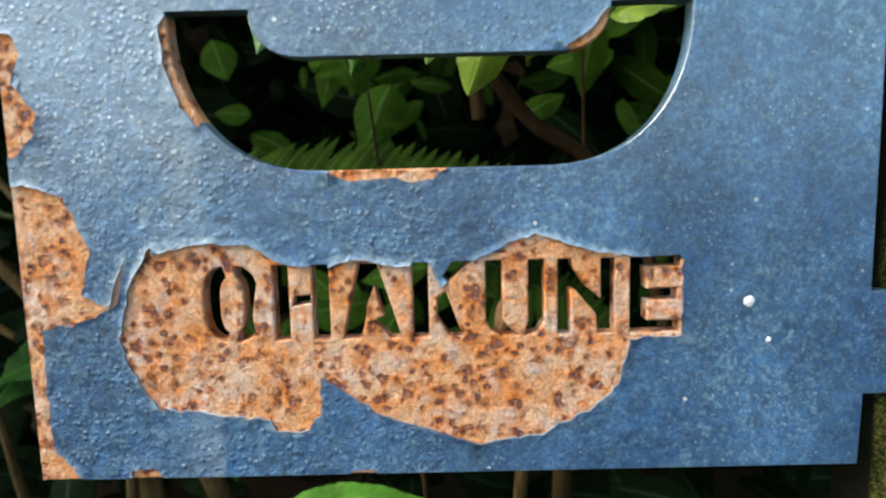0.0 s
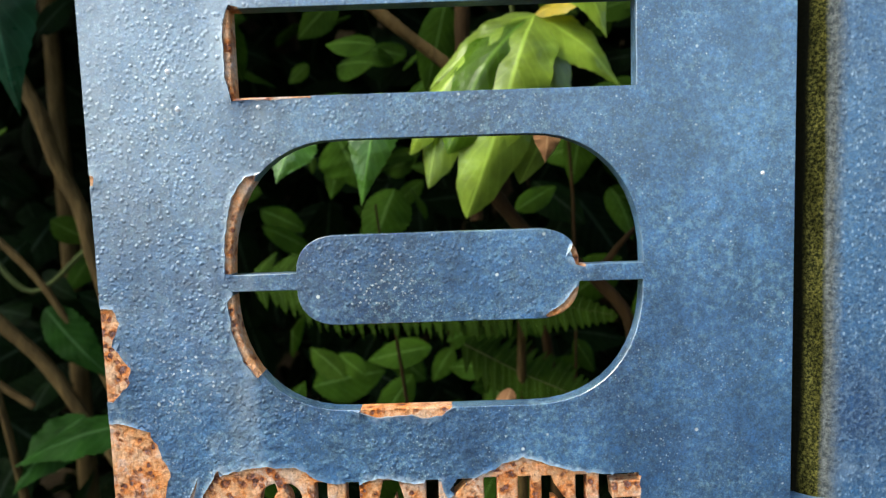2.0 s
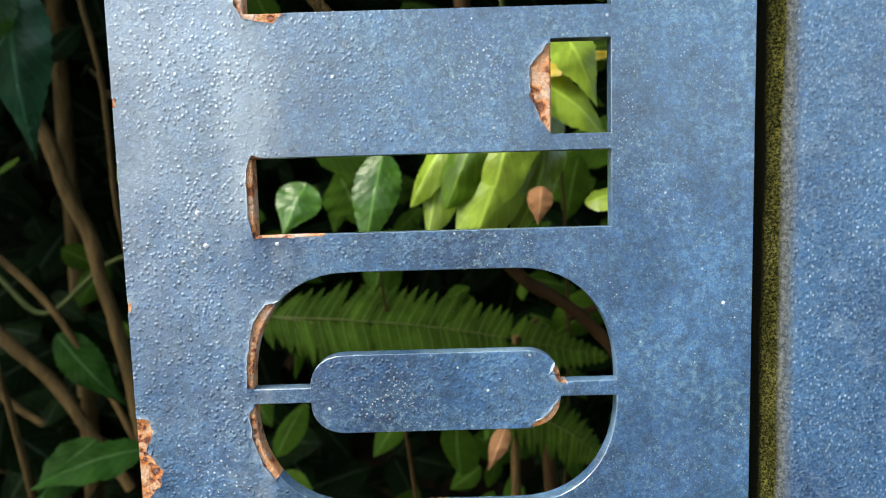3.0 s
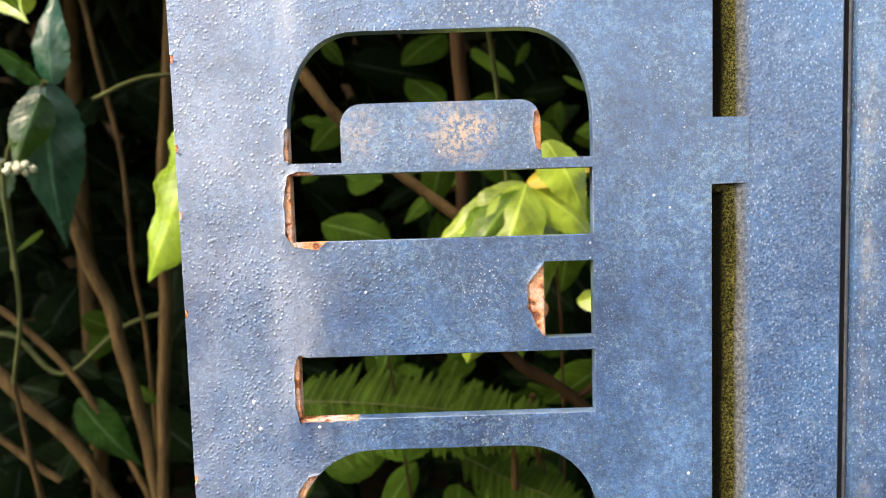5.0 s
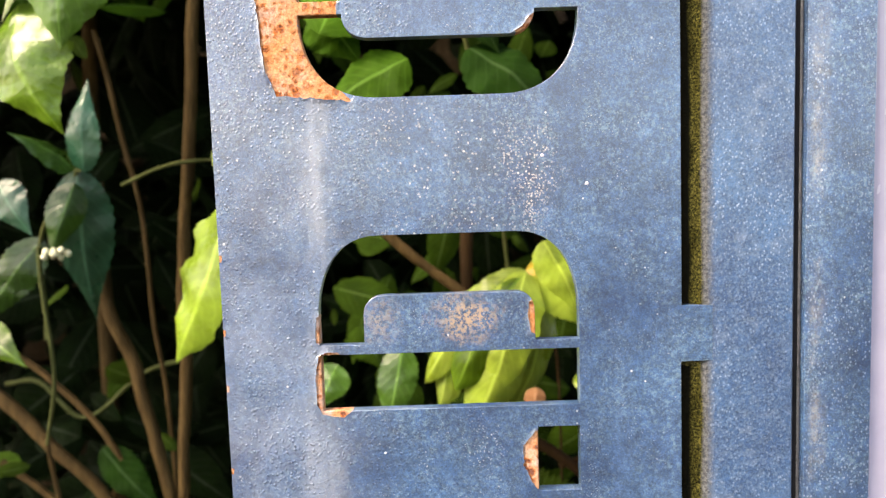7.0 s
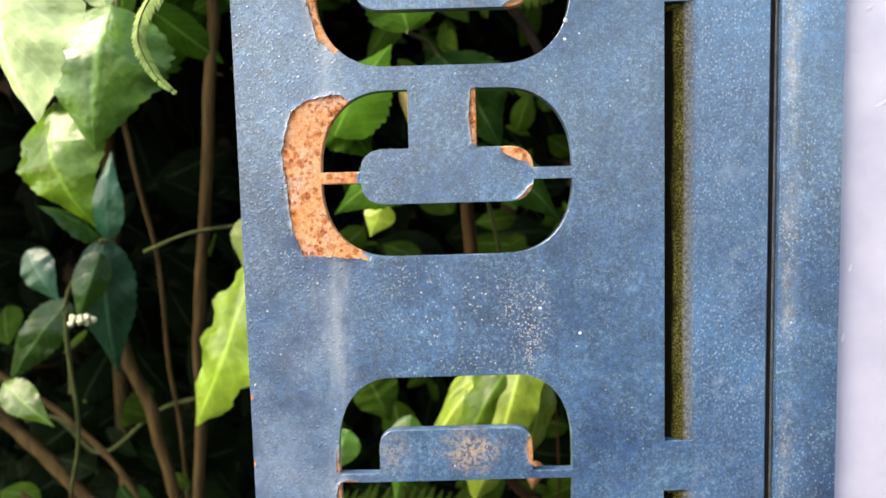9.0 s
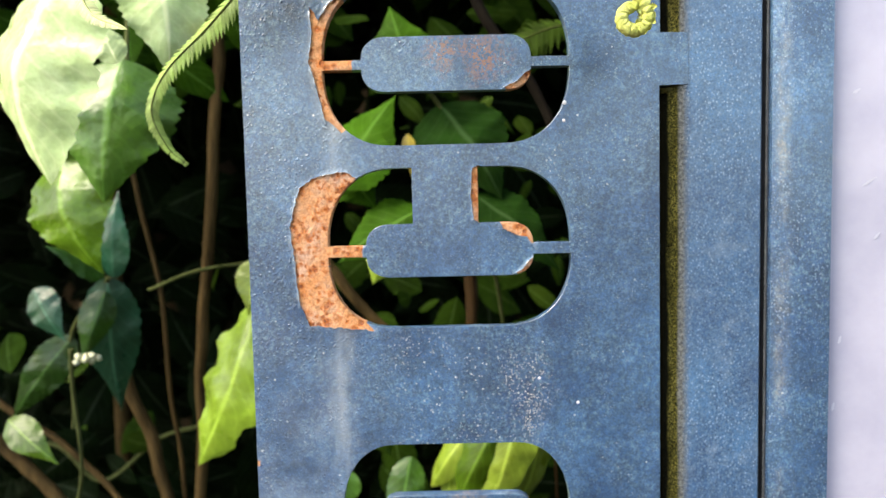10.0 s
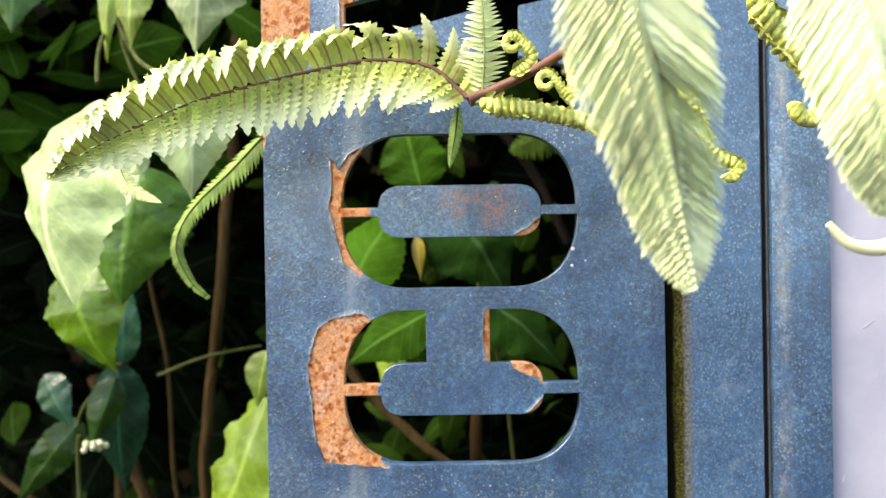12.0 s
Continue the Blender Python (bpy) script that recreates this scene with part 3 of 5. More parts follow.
def rust_patches():
    main = [(-73.5, 641.5), (-70.2, 654.4), (-64.8, 662.2), (-64.7, 660.4), (-55.7, 662.7), (-43.1, 662.3), (-37, 658.5), (-33.3, 656.8),
            (-25.7, 657.0), (-20, 658.7), (-13.1, 656.9), (-3, 656.8), (-0.6, 651.5), (6.4, 657.5), (14.7, 661.3), (20.3, 663.5), (32.2, 659.7), (46.7, 657.0),
            (53.4, 656.8), (53.4, 639.6), (41.9, 638.8), (39.4, 628.3), (33.7, 622.8), (22, 617.2), (7.6, 614.8), (-5.3, 618.8), (-14.4, 622.1),
            (-28.2, 631.4), (-28.9, 622.4), (-32.8, 618.4), (-38.6, 619), (-40.4, 621.7), (-66.3, 625), (-72.5, 636.2)]
    edge = [(-97, 675.8), (-92, 677), (-83, 673.7), (-78.5, 661), (-81, 651.4), (-74.6, 648.7), (-81.3, 645.6), (-90.7, 643.9), (-91.3, 628), (-90.7, 615.6), (-85.4, 608.6), (-84, 606), (-97, 606)]
    out = [(main, 0.7), (edge, 0.8)]
    out += [([(-97, 709.5), (-91, 708.6), (-89.6, 704.7), (-92.1, 697.5), (-97, 697.1)], 0.6), ([(-97, 698.4), (-91.6, 698.2), (-89.9, 696), (-87.3, 692), (-88.5, 686.7), (-93, 682.6), (-97, 682.4)], 0.6)]
    out += [([(-75.2, 648.2), (-73.4, 649.5), (-72.2, 654.5), (-70.9, 659.8), (-73.4, 654.5)], 0.1)]
    out += [([(-74, 606), (-73.4, 610), (-68, 610.8), (-64.5, 606)], 0.4), ([(-23, 606), (-22.4, 609), (-17, 609.2), (-16, 606)], 0.3)]
    # flakes along the letters' rims
    out += [([(-49.6, 744), (-52.7, 743.4), (-56.6, 738.4), (-59, 728), (-59.6, 717.3), (-55, 717.3), (-53, 732)], 0.4)]
    out += [([(-57, 712.2), (-59.4, 709.7), (-58.9, 702), (-56, 692.5), (-52.4, 688.0), (-50, 690), (-54, 702)], 0.4)]
    out += [([(-23, 680), (-24.8, 677.6), (-20, 675.7), (-10.3, 676.4), (-6.6, 675), (-1.7, 675.8), (2, 679)], 0.4)]
    out += [([(36, 725), (34.6, 721), (36.0, 717.0), (38.7, 716.3), (40, 720)], 0.2), ([(39, 711.9), (35.6, 710.6), (32.6, 706.6), (27.4, 703.2), (31, 700), (39, 703)], 0.3)]
    out += [([(-52, 788), (-54.6, 788.6), (-56.4, 784), (-56.4, 770), (-55, 763.6), (-34, 763.9), (-34, 766), (-52, 766)], 0.3), ([(37, 819.4), (33.6, 818.2), (28.8, 812), (28.6, 804), (31.4, 797.5), (34.2, 793.0), (37, 793.2)], 0.5)]
    out += [([(-46, 852), (-47.5, 854.3), (-52, 854.6), (-55.6, 853.0), (-57.4, 843.7), (-57.1, 832), (-55, 828), (-46, 826.5), (-41.5, 830), (-53, 831)], 0.3), ([(-52, 871.5), (-56, 869), (-56.6, 858.6), (-53, 857.4)], 0.3)]
    out += [([(36, 876), (32.4, 873), (31.6, 868), (33, 860.5), (36, 858.5)], 0.3)]
    out += [([(-44, 1028), (-49.6, 1031), (-60.8, 1029.3), (-70.3, 1023.9), (-75.2, 1006), (-73.3, 988.4), (-71.9, 971.4), (-67.6, 959.9), (-50, 958.6), (-37.5, 957), (-46, 966), (-58, 988), (-42.3, 990.8), (-41.6, 997.2), (-56, 997.5), (-54, 1014)], 0.8)]
    out += [([(12.5, 1032.6), (9.3, 1031.6), (8.5, 1018.6), (9.6, 1008), (12.5, 1006.2), (14, 1012), (14, 1028)], 0.3), ([(21, 1008), (23, 1003.6), (29, 1000.4), (34, 999.2), (36.6, 996), (39, 998), (36, 1005), (30, 1009)], 0.4)]
    out += [([(38, 990.8), (34.4, 988), (32.2, 984.6), (29.0, 982.9), (31, 980), (38, 984)], 0.3)]
    out += [([(-46, 1110.6), (-53.9, 1106.8), (-58.7, 1099.2), (-62.8, 1105.6), (-62.0, 1093.8), (-63.9, 1081.1), (-60.6, 1068.2), (-57.2, 1055.2), (-50, 1048.6), (-47, 1050.4), (-54, 1064), (-57, 1076.3), (-44.5, 1076.2), (-44, 1081.6), (-57, 1081.6), (-53, 1100)], 0.6)]
    out += [([(38, 1076), (34.5, 1074.0), (30.5, 1070.2), (24.5, 1067.6), (27, 1065), (38, 1068)], 0.3)]
    out += [([(-97, 1230), (-72, 1230), (-71, 1190), (-71.5, 1162), (-78, 1156), (-92, 1150), (-93.5, 1112), (-97, 1108)], 0.7), ([(-50, 1182), (-57.5, 1181), (-57.0, 1164), (-55, 1152), (-50, 1153)], 0.3)]
    # chips down the free edge
    out += [([(-97, z), (-93.6, z + 0.6), (-93.2, z + 3.0), (-97, z + 3.8)], 0.3) for z in (742.0, 862.0, 893.0, 838.5, 803.0)]
    return [ragged(p, g, 1.3, 7.3 * i) for i, (p, g) in enumerate(out)]


def closer(loop, step):
    """The same closed outline with points no further apart than step."""
    out = []
    for p, q in zip(loop, loop[1:] + loop[:1]):
        n = max(1, math.ceil(math.dist(p, q) / step))
        out += [(p[0] + (q[0] - p[0]) * i / n, p[1] + (q[1] - p[1]) * i / n) for i in range(n)]
    return out


def cut_plate(outline, holes, patches, islands):
    """Divides the sheet into bare (rusted) and painted triangles."""
    from mathutils.geometry import delaunay_2d_cdt
    verts, faces, role = [], [], []
    for kind, loops in (("sheet", [outline]), ("hole", holes), ("rust", patches), ("island", islands)):
        for loop in loops:
            area = sum(a[0] * b[1] - b[0] * a[1] for a, b in zip(loop, loop[1:] + loop[:1]))
            loop = loop if area > 0 else loop[::-1]
            if kind in ("sheet", "hole"):
                loop = closer(loop, 2.5)
            faces.append(list(range(len(verts), len(verts) + len(loop))))
            verts += [Vector(p) for p in loop]
            role.append(kind)
    # loose points beside the flaked rims, so that the paint can lift there
    for loop in patches:
        for i in range(0, len(loop), 2):
            p, q = Vector(loop[i - 1]), Vector(loop[i])
            side = Vector((q.y - p.y, p.x - q.x))
            if side.length > 0.01:
                verts += [q + side.normalized() * s for s in (0.8, -0.8, 1.9, -1.9)]
    for i in range(46):
        for j in range(150):
            x, z = -96 + 4.5 * i, 606 + 4.5 * j
            verts.append(Vector((x + 2 * noise.noise((x, z, 0.5)), z + 1.5 * noise.noise((x, z, 7.5)))))
    pts, _, tris, _, _, origin = delaunay_2d_cdt(verts, [], faces, 1, 0.003)
    bare, painted = [], []
    for tri, src in zip(tris, origin):
        kinds = {role[i] for i in src}
        if "sheet" not in kinds or ("hole" in kinds and "island" not in kinds):
            continue
        (bare if "rust" in kinds else painted).append(tuple(tri))
    return pts, bare, painted


def sheet_mesh(pts, tris, others, front, back, chamfer, lift):
    """A thick sheet from flat triangles: eased cut edges, walls, a back, and rims lifted along the seams."""
    whole = {}
    for t in tris + others:
        for a, b in zip(t, t[1:] + t[:1]):
            whole[frozenset((a, b))] = whole.get(frozenset((a, b)), 0) + 1
    mine = {}
    for t in tris:
        for a, b in zip(t, t[1:] + t[:1]):
            mine.setdefault(frozenset((a, b)), []).append((a, b))
    rim = {k: v[0] for k, v in mine.items() if len(v) == 1}
    cut = {k for k in rim if whole[k] == 1}
    inward, seam = {}, set()
    for k, (a, b) in rim.items():
        if k in cut:
            d = Vector((pts[b].x - pts[a].x, pts[b].y - pts[a].y))
            if d.length > 0:
                nrm = Vector((-d.y, d.x)).normalized()
                for v in (a, b):
                    inward[v] = inward.get(v, Vector((0, 0))) + nrm
        else:
            seam |= {a, b}
    bm = bmesh.new()
    wear_glint = bm.verts.layers.float.new("wear_glint")
    used = {v for t in tris for v in t}
    f, r, w = {}, {}, {}
    for v in used:
        p = pts[v]
        s = Vector((0, 0))
        if v in inward and inward[v].length > 0.05 and p.x > -94.0:
            s = inward[v].normalized() * chamfer
        y = front - (lift * (0.6 + 0.8 * noise.noise((p.x * 0.12, p.y * 0.12, 0))) if v in seam and v not in inward else 0.0)
        f[v] = bm.verts.new(((p.x + s.x) / 1000, y / 1000, (p.y + s.y) / 1000))
        r[v] = bm.verts.new((p.x / 1000, (front + chamfer) / 1000, p.y / 1000)) if v in inward else f[v]
        w[v] = bm.verts.new((p.x / 1000, back / 1000, p.y / 1000))
        if v in seam:
            f[v][wear_glint] = 1.0
        # cut edges get a painted highlight at part strength
        if v in inward:
            r[v][wear_glint] = 0.45
    for a, b, c in tris:
        bm.faces.new((f[a], f[b], f[c]))
        bm.faces.new((w[c], w[b], w[a]))
    for k, (a, b) in rim.items():
        ring = [f[b], f[a]]
        if k in cut:
            bm.faces.new((f[b], f[a], r[a], r[b]))
            bm.faces.new((r[b], r[a], w[a], w[b]))
        else:
            bm.faces.new((f[b], f[a], w[a], w[b]))
    return bm


# ---- the sign ----
BASE, TOP = 0.608, 1.72
sign = thing("trail_sign", "blue painted steel trail sign with cut-out letters, flaking to rust", "sign", at=(0, 0, 0))
outline = [(-94.6, 608), (94.6, 608), (95.0, 624.8)]
for k in range(5):
    z = 624.8 + 221 * k
    outline += [(95.2, z), (108.4, z + 0.2), (108.4, z + 23.5), (95.5, z + 23.7)]
outline += [(95.5, 1720), (-94.6, 1720)]
pts, bare, painted = cut_plate(outline, big_letters() + town_name(), rust_patches(), [WEDGE])
part("paint_coat", sheet_mesh(pts, painted, bare, -0.35, 4.6, 0.16, 0.5), M["paint"], sign, "weathered blue enamel with pale flecks and blisters")


def islands_of(tris):
    """Groups of triangles that hang together."""
    root = {}

    def find(v):
        while root.setdefault(v, v) != v:
            root[v] = root[root[v]]
            v = root[v]
        return v

    for a, b, c in tris:
        root[find(a)] = find(b)
        root[find(b)] = find(c)
    groups = {}
    for t in tris:
        groups.setdefault(find(t[0]), []).append(t)
    return list(groups.values())


for group in islands_of(bare):
    rest = [t for t in bare if t not in group] + painted
    part("rust_patch", sheet_mesh(pts, group, rest, 0.0, 4.6, 0.35, 0.0), M["rust"], sign, "orange pitted rust where the paint has flaked off" if len(group) > 60 else "")


def post_profile(bm, x0, x1, y0, y1, r, z0, z1):
    """A square steel post with one well rounded front corner."""
    ring = [(x0 + r - r * math.cos(radians(a)), y0 + 0.85 * r * (1 - math.sin(radians(a)))) for a in range(0, 91, 9)]
    ring += [(x1 - 0.7, y0), (x1, y0 + 0.7), (x1, y1), (x0 + 0.4 * r, y1), (x0, y1 - 0.3 * r)]
    a = [bm.verts.new((x / 1000, y / 1000, z0)) for x, y in ring]
    b = [bm.verts.new((x / 1000, y / 1000, z1)) for x, y in ring]
    for i in range(len(ring)):
        j = (i + 1) % len(ring)
        bm.faces.new((a[i], a[j], b[j], b[i]))
    bm.faces.new(a[::-1])
    bm.faces.new(b)


bm = bmesh.new()
post_profile(bm, 97.4, 142.0, -0.25, 17.0, 11.6, 0.0, 1.80)
part("post", bm, M["moss"], sign, "blue painted steel post, its rounded corner grey with yellow algae and slot shade coloured black")

seal = thing("rubber_seal", "black rubber strip between post and frame", "seal")
bm = bmesh.new()
box(bm, 0.1421, 0.1455, 0.0026, 0.016, 0.02, 1.80, 0.0004)
part("strip", bm, M["rubber"], seal)
bm = bmesh.new()
tube(bm, [(0.1457, 0.0030, 0.02 + 0.089 * i) for i in range(21)], [0.0008] * 21, 10)
part("bead", bm, M["bead"], seal, "rounded bead of the strip, grey to stand for its lit edge", smooth=60)

for k in range(1, 5):
    bm = bmesh.new()
    bmesh.ops.create_icosphere(bm, subdivisions=4, radius=1.0, matrix=Matrix.Translation((0.1022, 0.0062, 0.6236 + 0.221 * k)) @ Matrix.Diagonal((0.0066, 0.0045, 0.0021, 1)))
    for v in bm.verts:
        v.co += Vector((noise.noise(v.co * 900), 0.6 * noise.noise(v.co * 900 + Vector((5, 0, 0))), noise.noise(v.co * 1300 + Vector((0, 9, 0))))) * 0.0012
    part("dirt_clump", bm, M["grime"], sign, "dark dirt and algae caught under a tab", smooth=80)

board = thing("notice_board", "lilac notice board in a blue steel frame, scuffed", "notice board")
bm = bmesh.new()
box(bm, 0.1466, 0.1745, -0.0004, 0.022, 0.0, 1.80, 0.0006)
part("frame", bm, M["bar"], board, "blue painted steel frame upright with rain specks")
bm = bmesh.new()
box(bm, 0.1743, 0.80, 0.0045, 0.02, 0.45, 1.78, 0.0004)
part("panel", bm, M["panel"], board, "pale lilac laminate panel")
bm = bmesh.new()
box(bm, 0.1747, 0.78, 0.0042, 0.006, 1.1185, 1.1187)
part("seam", bm, M["scuff"], board, "fine grey seam across the panel", smooth=0)
bm = bmesh.new()
box(bm, 0.80, 0.83, -0.0004, 0.022, 0.0, 1.80, 0.0006)
part("frame", bm, M["bar"], board)

bm = bmesh.new()
bmesh.ops.create_grid(bm, x_segments=60, y_segments=60, size=40)
for v in bm.verts:
    v.co.z = 0.05 * noise.noise(v.co * 0.4) - 0.03
tagged(finish("ground", bm, M["soil"]), "dark leaf mould on the bush floor", "ground", kind="structure")


# ---- plants ----
def frame_of(base, tip, face):
    a = Vector(tip) - Vector(base)
    n = Vector(face) - a * (Vector(face).dot(a) / a.length_squared)
    n.normalize()
    return a, n, a.normalized().cross(n)


LEAF_COUNT = [0]


def blade(base, tip, width, face=(0, -1, 0.4), side=0.0, fold=0.22, bow=0.09, teeth=0.09, scallop=0.0, blunt=0.0, rows=39, cols=4):
    """A leaf blade: pointed, toothed, folded along its midrib and wavy."""
    LEAF_COUNT[0] += 1
    seed = LEAF_COUNT[0] * 3.17
    a, n, s = frame_of(base, tip, face)
    length = a.length
    verts, faces, uvs = [], [], []
    for i in range(rows + 1):
        u = i / rows
        arch = math.sin(math.pi * u)
        c = Vector(base) + a * u + n * (bow * length * arch) + s * (side * length * arch)
        half = width / 2 * (math.sin(math.pi * u ** (0.72 + 0.3 * blunt)) ** (0.85 - 0.33 * blunt)) * (1.06 - 0.2 * u) + 0.0004
        w = max(0.0, (u - 0.5) / 0.5)
        half *= 1 - (1 - blunt) * 0.42 * w * w * (3 - 2 * w)
        if u > 0.9:
            half *= 0.55 + 4.5 * (1 - u)
        half *= (1 - teeth * (1, 0.25, 0.55)[i % 3]) * (1 + scallop * math.sin(u * 24 + seed))
        for j in range(-cols, cols + 1):
            v = j / cols
            ripple = noise.noise((u * 5 + seed, v * 1.6, seed)) * 0.10 * half + math.sin(u * 26 + seed) * 0.05 * half * v * v
            verts.append(c + s * (half * v) + n * (-fold * half * abs(v) ** 1.3 + ripple) - a * (0.035 * v * v * arch))
            uvs.append((u, (v + 1) / 2))
    w = 2 * cols + 1
    for i in range(rows):
        for j in range(w - 1):
            k = i * w + j
            faces.append((k, k + w, k + w + 1, k + 1))
    return verts, faces, uvs


def sheet_object(name, verts, faces, uvs, material, parent, label="", thick=0.0):
    me = bpy.data.meshes.new(name)
    me.from_pydata([tuple(v) for v in verts], [], faces)
    layer = me.uv_layers.new(name="UVMap")
    for loop in me.loops:
        layer.data[loop.index].uv = uvs[loop.vertex_index]
    for p in me.polygons:
        p.use_smooth = True
    me.materials.append(material)
    ob = new(name, me)
    ob.parent = parent
    return tagged(ob, label)


def leaf(plant, base, tip, width, material, **shape):
    return sheet_object("leaf", *blade(base, tip, width, **shape), material, plant)


def stem(plant, points, r0, r1, material, name="stem", knots=True):
    n = max(8, 5 * len(points))
    line = spline(points, n)
    if knots:
        line = [p + Vector((noise.noise(p * 14), noise.noise(p * 14 + Vector((9, 0, 0))), 0)) * (r0 * 0.9) for p in line]
    bm = bmesh.new()
    tube(bm, line, [(r0 + (r1 - r0) * i / (n - 1)) * (1 + 0.16 * noise.noise(p * 60)) for i, p in enumerate(line)], 9)
    return part(name, bm, material, plant, smooth=60)


def pinnule(base, tip, width, face, lobes=8, curl=0.15, taper=1.6, fold=0.22):
    """One fern leaflet with lobed margins."""
    a, n, s = frame_of(base, tip, face)
    length = a.length
    rows = 2 * lobes + 1
    verts, faces, uvs = [], [], []
    for i in range(rows + 1):
        u = i / rows
        c = Vector(base) + a * u - n * (curl * length * u * u)
        half = width / 2 * (1 - u ** taper) * (1.0 if i % 2 else 0.72) * min(1.0, 0.5 + u * 6) + 0.0001
        lead = a * (0.06 if i % 2 else 0.0)
        for v in (-1, 0, 1):
            verts.append(c + s * (half * v) + lead * abs(v) - n * (fold * half * abs(v)))
            uvs.append((u, (v + 1) / 2))
    for i in range(rows):
        for j in range(2):
            k = i * 3 + j
            faces.append((k, k + 3, k + 4, k + 1))
    return verts, faces, uvs


def pinna(plant, points, length, material, rach=0.0008, lit=False, taper=3.0, full=1.4):
    """A fern pinna: a midrib with leaflets down both sides."""
    line = spline(points, 60)
    run = [0.0]
    for p, q in zip(line, line[1:]):
        run.append(run[-1] + (q - p).length)
    total = run[-1]
    bm = bmesh.new()
    tube(bm, line, [rach * (1.0 - 0.8 * i / 59) for i in range(60)], 7)
    rib = part("pinna", bm, M["fern_rib"] if material in (M["fern"], M["fern_soft"]) else M["twig"], plant, smooth=60)
    gap = length * 0.042 if lit else max(length * 0.22, total / 46)
    k, at = 0, gap * 0.3
    while at < total * 0.985:
        i = max(1, min(next(j for j, r in enumerate(run) if r >= at), 58))
        p, d = line[i], (line[i + 1] - line[i - 1]).normalized()
        u = at / total
        reach = length * (0.55 + 0.45 * min(1, u * 5)) * ((1 - u ** 3) if taper > 2 else (1 - u) ** taper + 0.08) * (1 + 0.12 * noise.noise((k * 0.9, 3, 0)))
        view = Vector((0, -0.85, 0.55))
        across = d.cross(view).normalized()
        for sign in (1, -1):
            way = across * sign + d * (0.95 if lit else 0.38 if taper > 2 else 0.8)
            way += Vector((0, 0.3, 0)) if way.z > 0 else Vector((0, 0.1, -0.25))
            way += Vector((noise.noise((k, 1.7, sign)), noise.noise((k, 5.7, sign)), noise.noise((k, 9.7, sign)))) * (0.08 if lit else 0.16)
            tip = p + way.normalized() * reach * (1.25 if lit else 1.0)
            sheet_object("pinnule", *pinnule(p, tip, gap * (7.0 if lit else full), (-0.62, -0.45, 0.7) if lit else (0.1 * sign, -1, 0.5), lobes=3 if lit else 8, curl=0.05 if lit else 0.14, fold=0.05 if lit else 0.22), material, rib)
        at += gap * (1 - 0.45 * u)
        k += 1
    return rib


def arched_leaflet(base, way0, way1, along, length, width, lobes=9, cup=0.25):
    """A fern leaflet that sets off one way and droops another, cut into rounded toothed lobes."""
    verts, faces, uvs = [], [], []
    per, cols = 4, (-1.0, -0.55, 0.0, 0.55, 1.0)
    rows = lobes * per
    for i in range(rows + 1):
        u = i / rows
        c = base + (way0 * (u - u * u / 2) + way1 * (u * u / 2)) * length
        t = (way0 * (1 - u) + way1 * u).normalized()
        side = (along - t * along.dot(t)).normalized()
        n = t.cross(side)
        f = (i % per) / per
        lobe = 0.62 + 0.38 * math.sin(math.pi * min(1.0, f * 1.25)) ** 0.6
        half = width / 2 * min(1.0, 0.55 + 4 * u) * (1 - u ** 2.6) ** 0.8 * lobe + 0.00008
        for v in cols:
            verts.append(c + side * (half * v) + t * (width * 0.10 * abs(v) * (1 - u)) - n * (cup * half * abs(v) ** 1.5) + n * (0.0004 * noise.noise((u * 9, v * 2, length * 900))))
            uvs.append((u, (v + 1) / 2))
    w = len(cols)
    for i in range(rows):
        for j in range(w - 1):
            q = i * w + j
            faces.append((q, q + w, q + w + 1, q + 1))
    return verts, faces, uvs


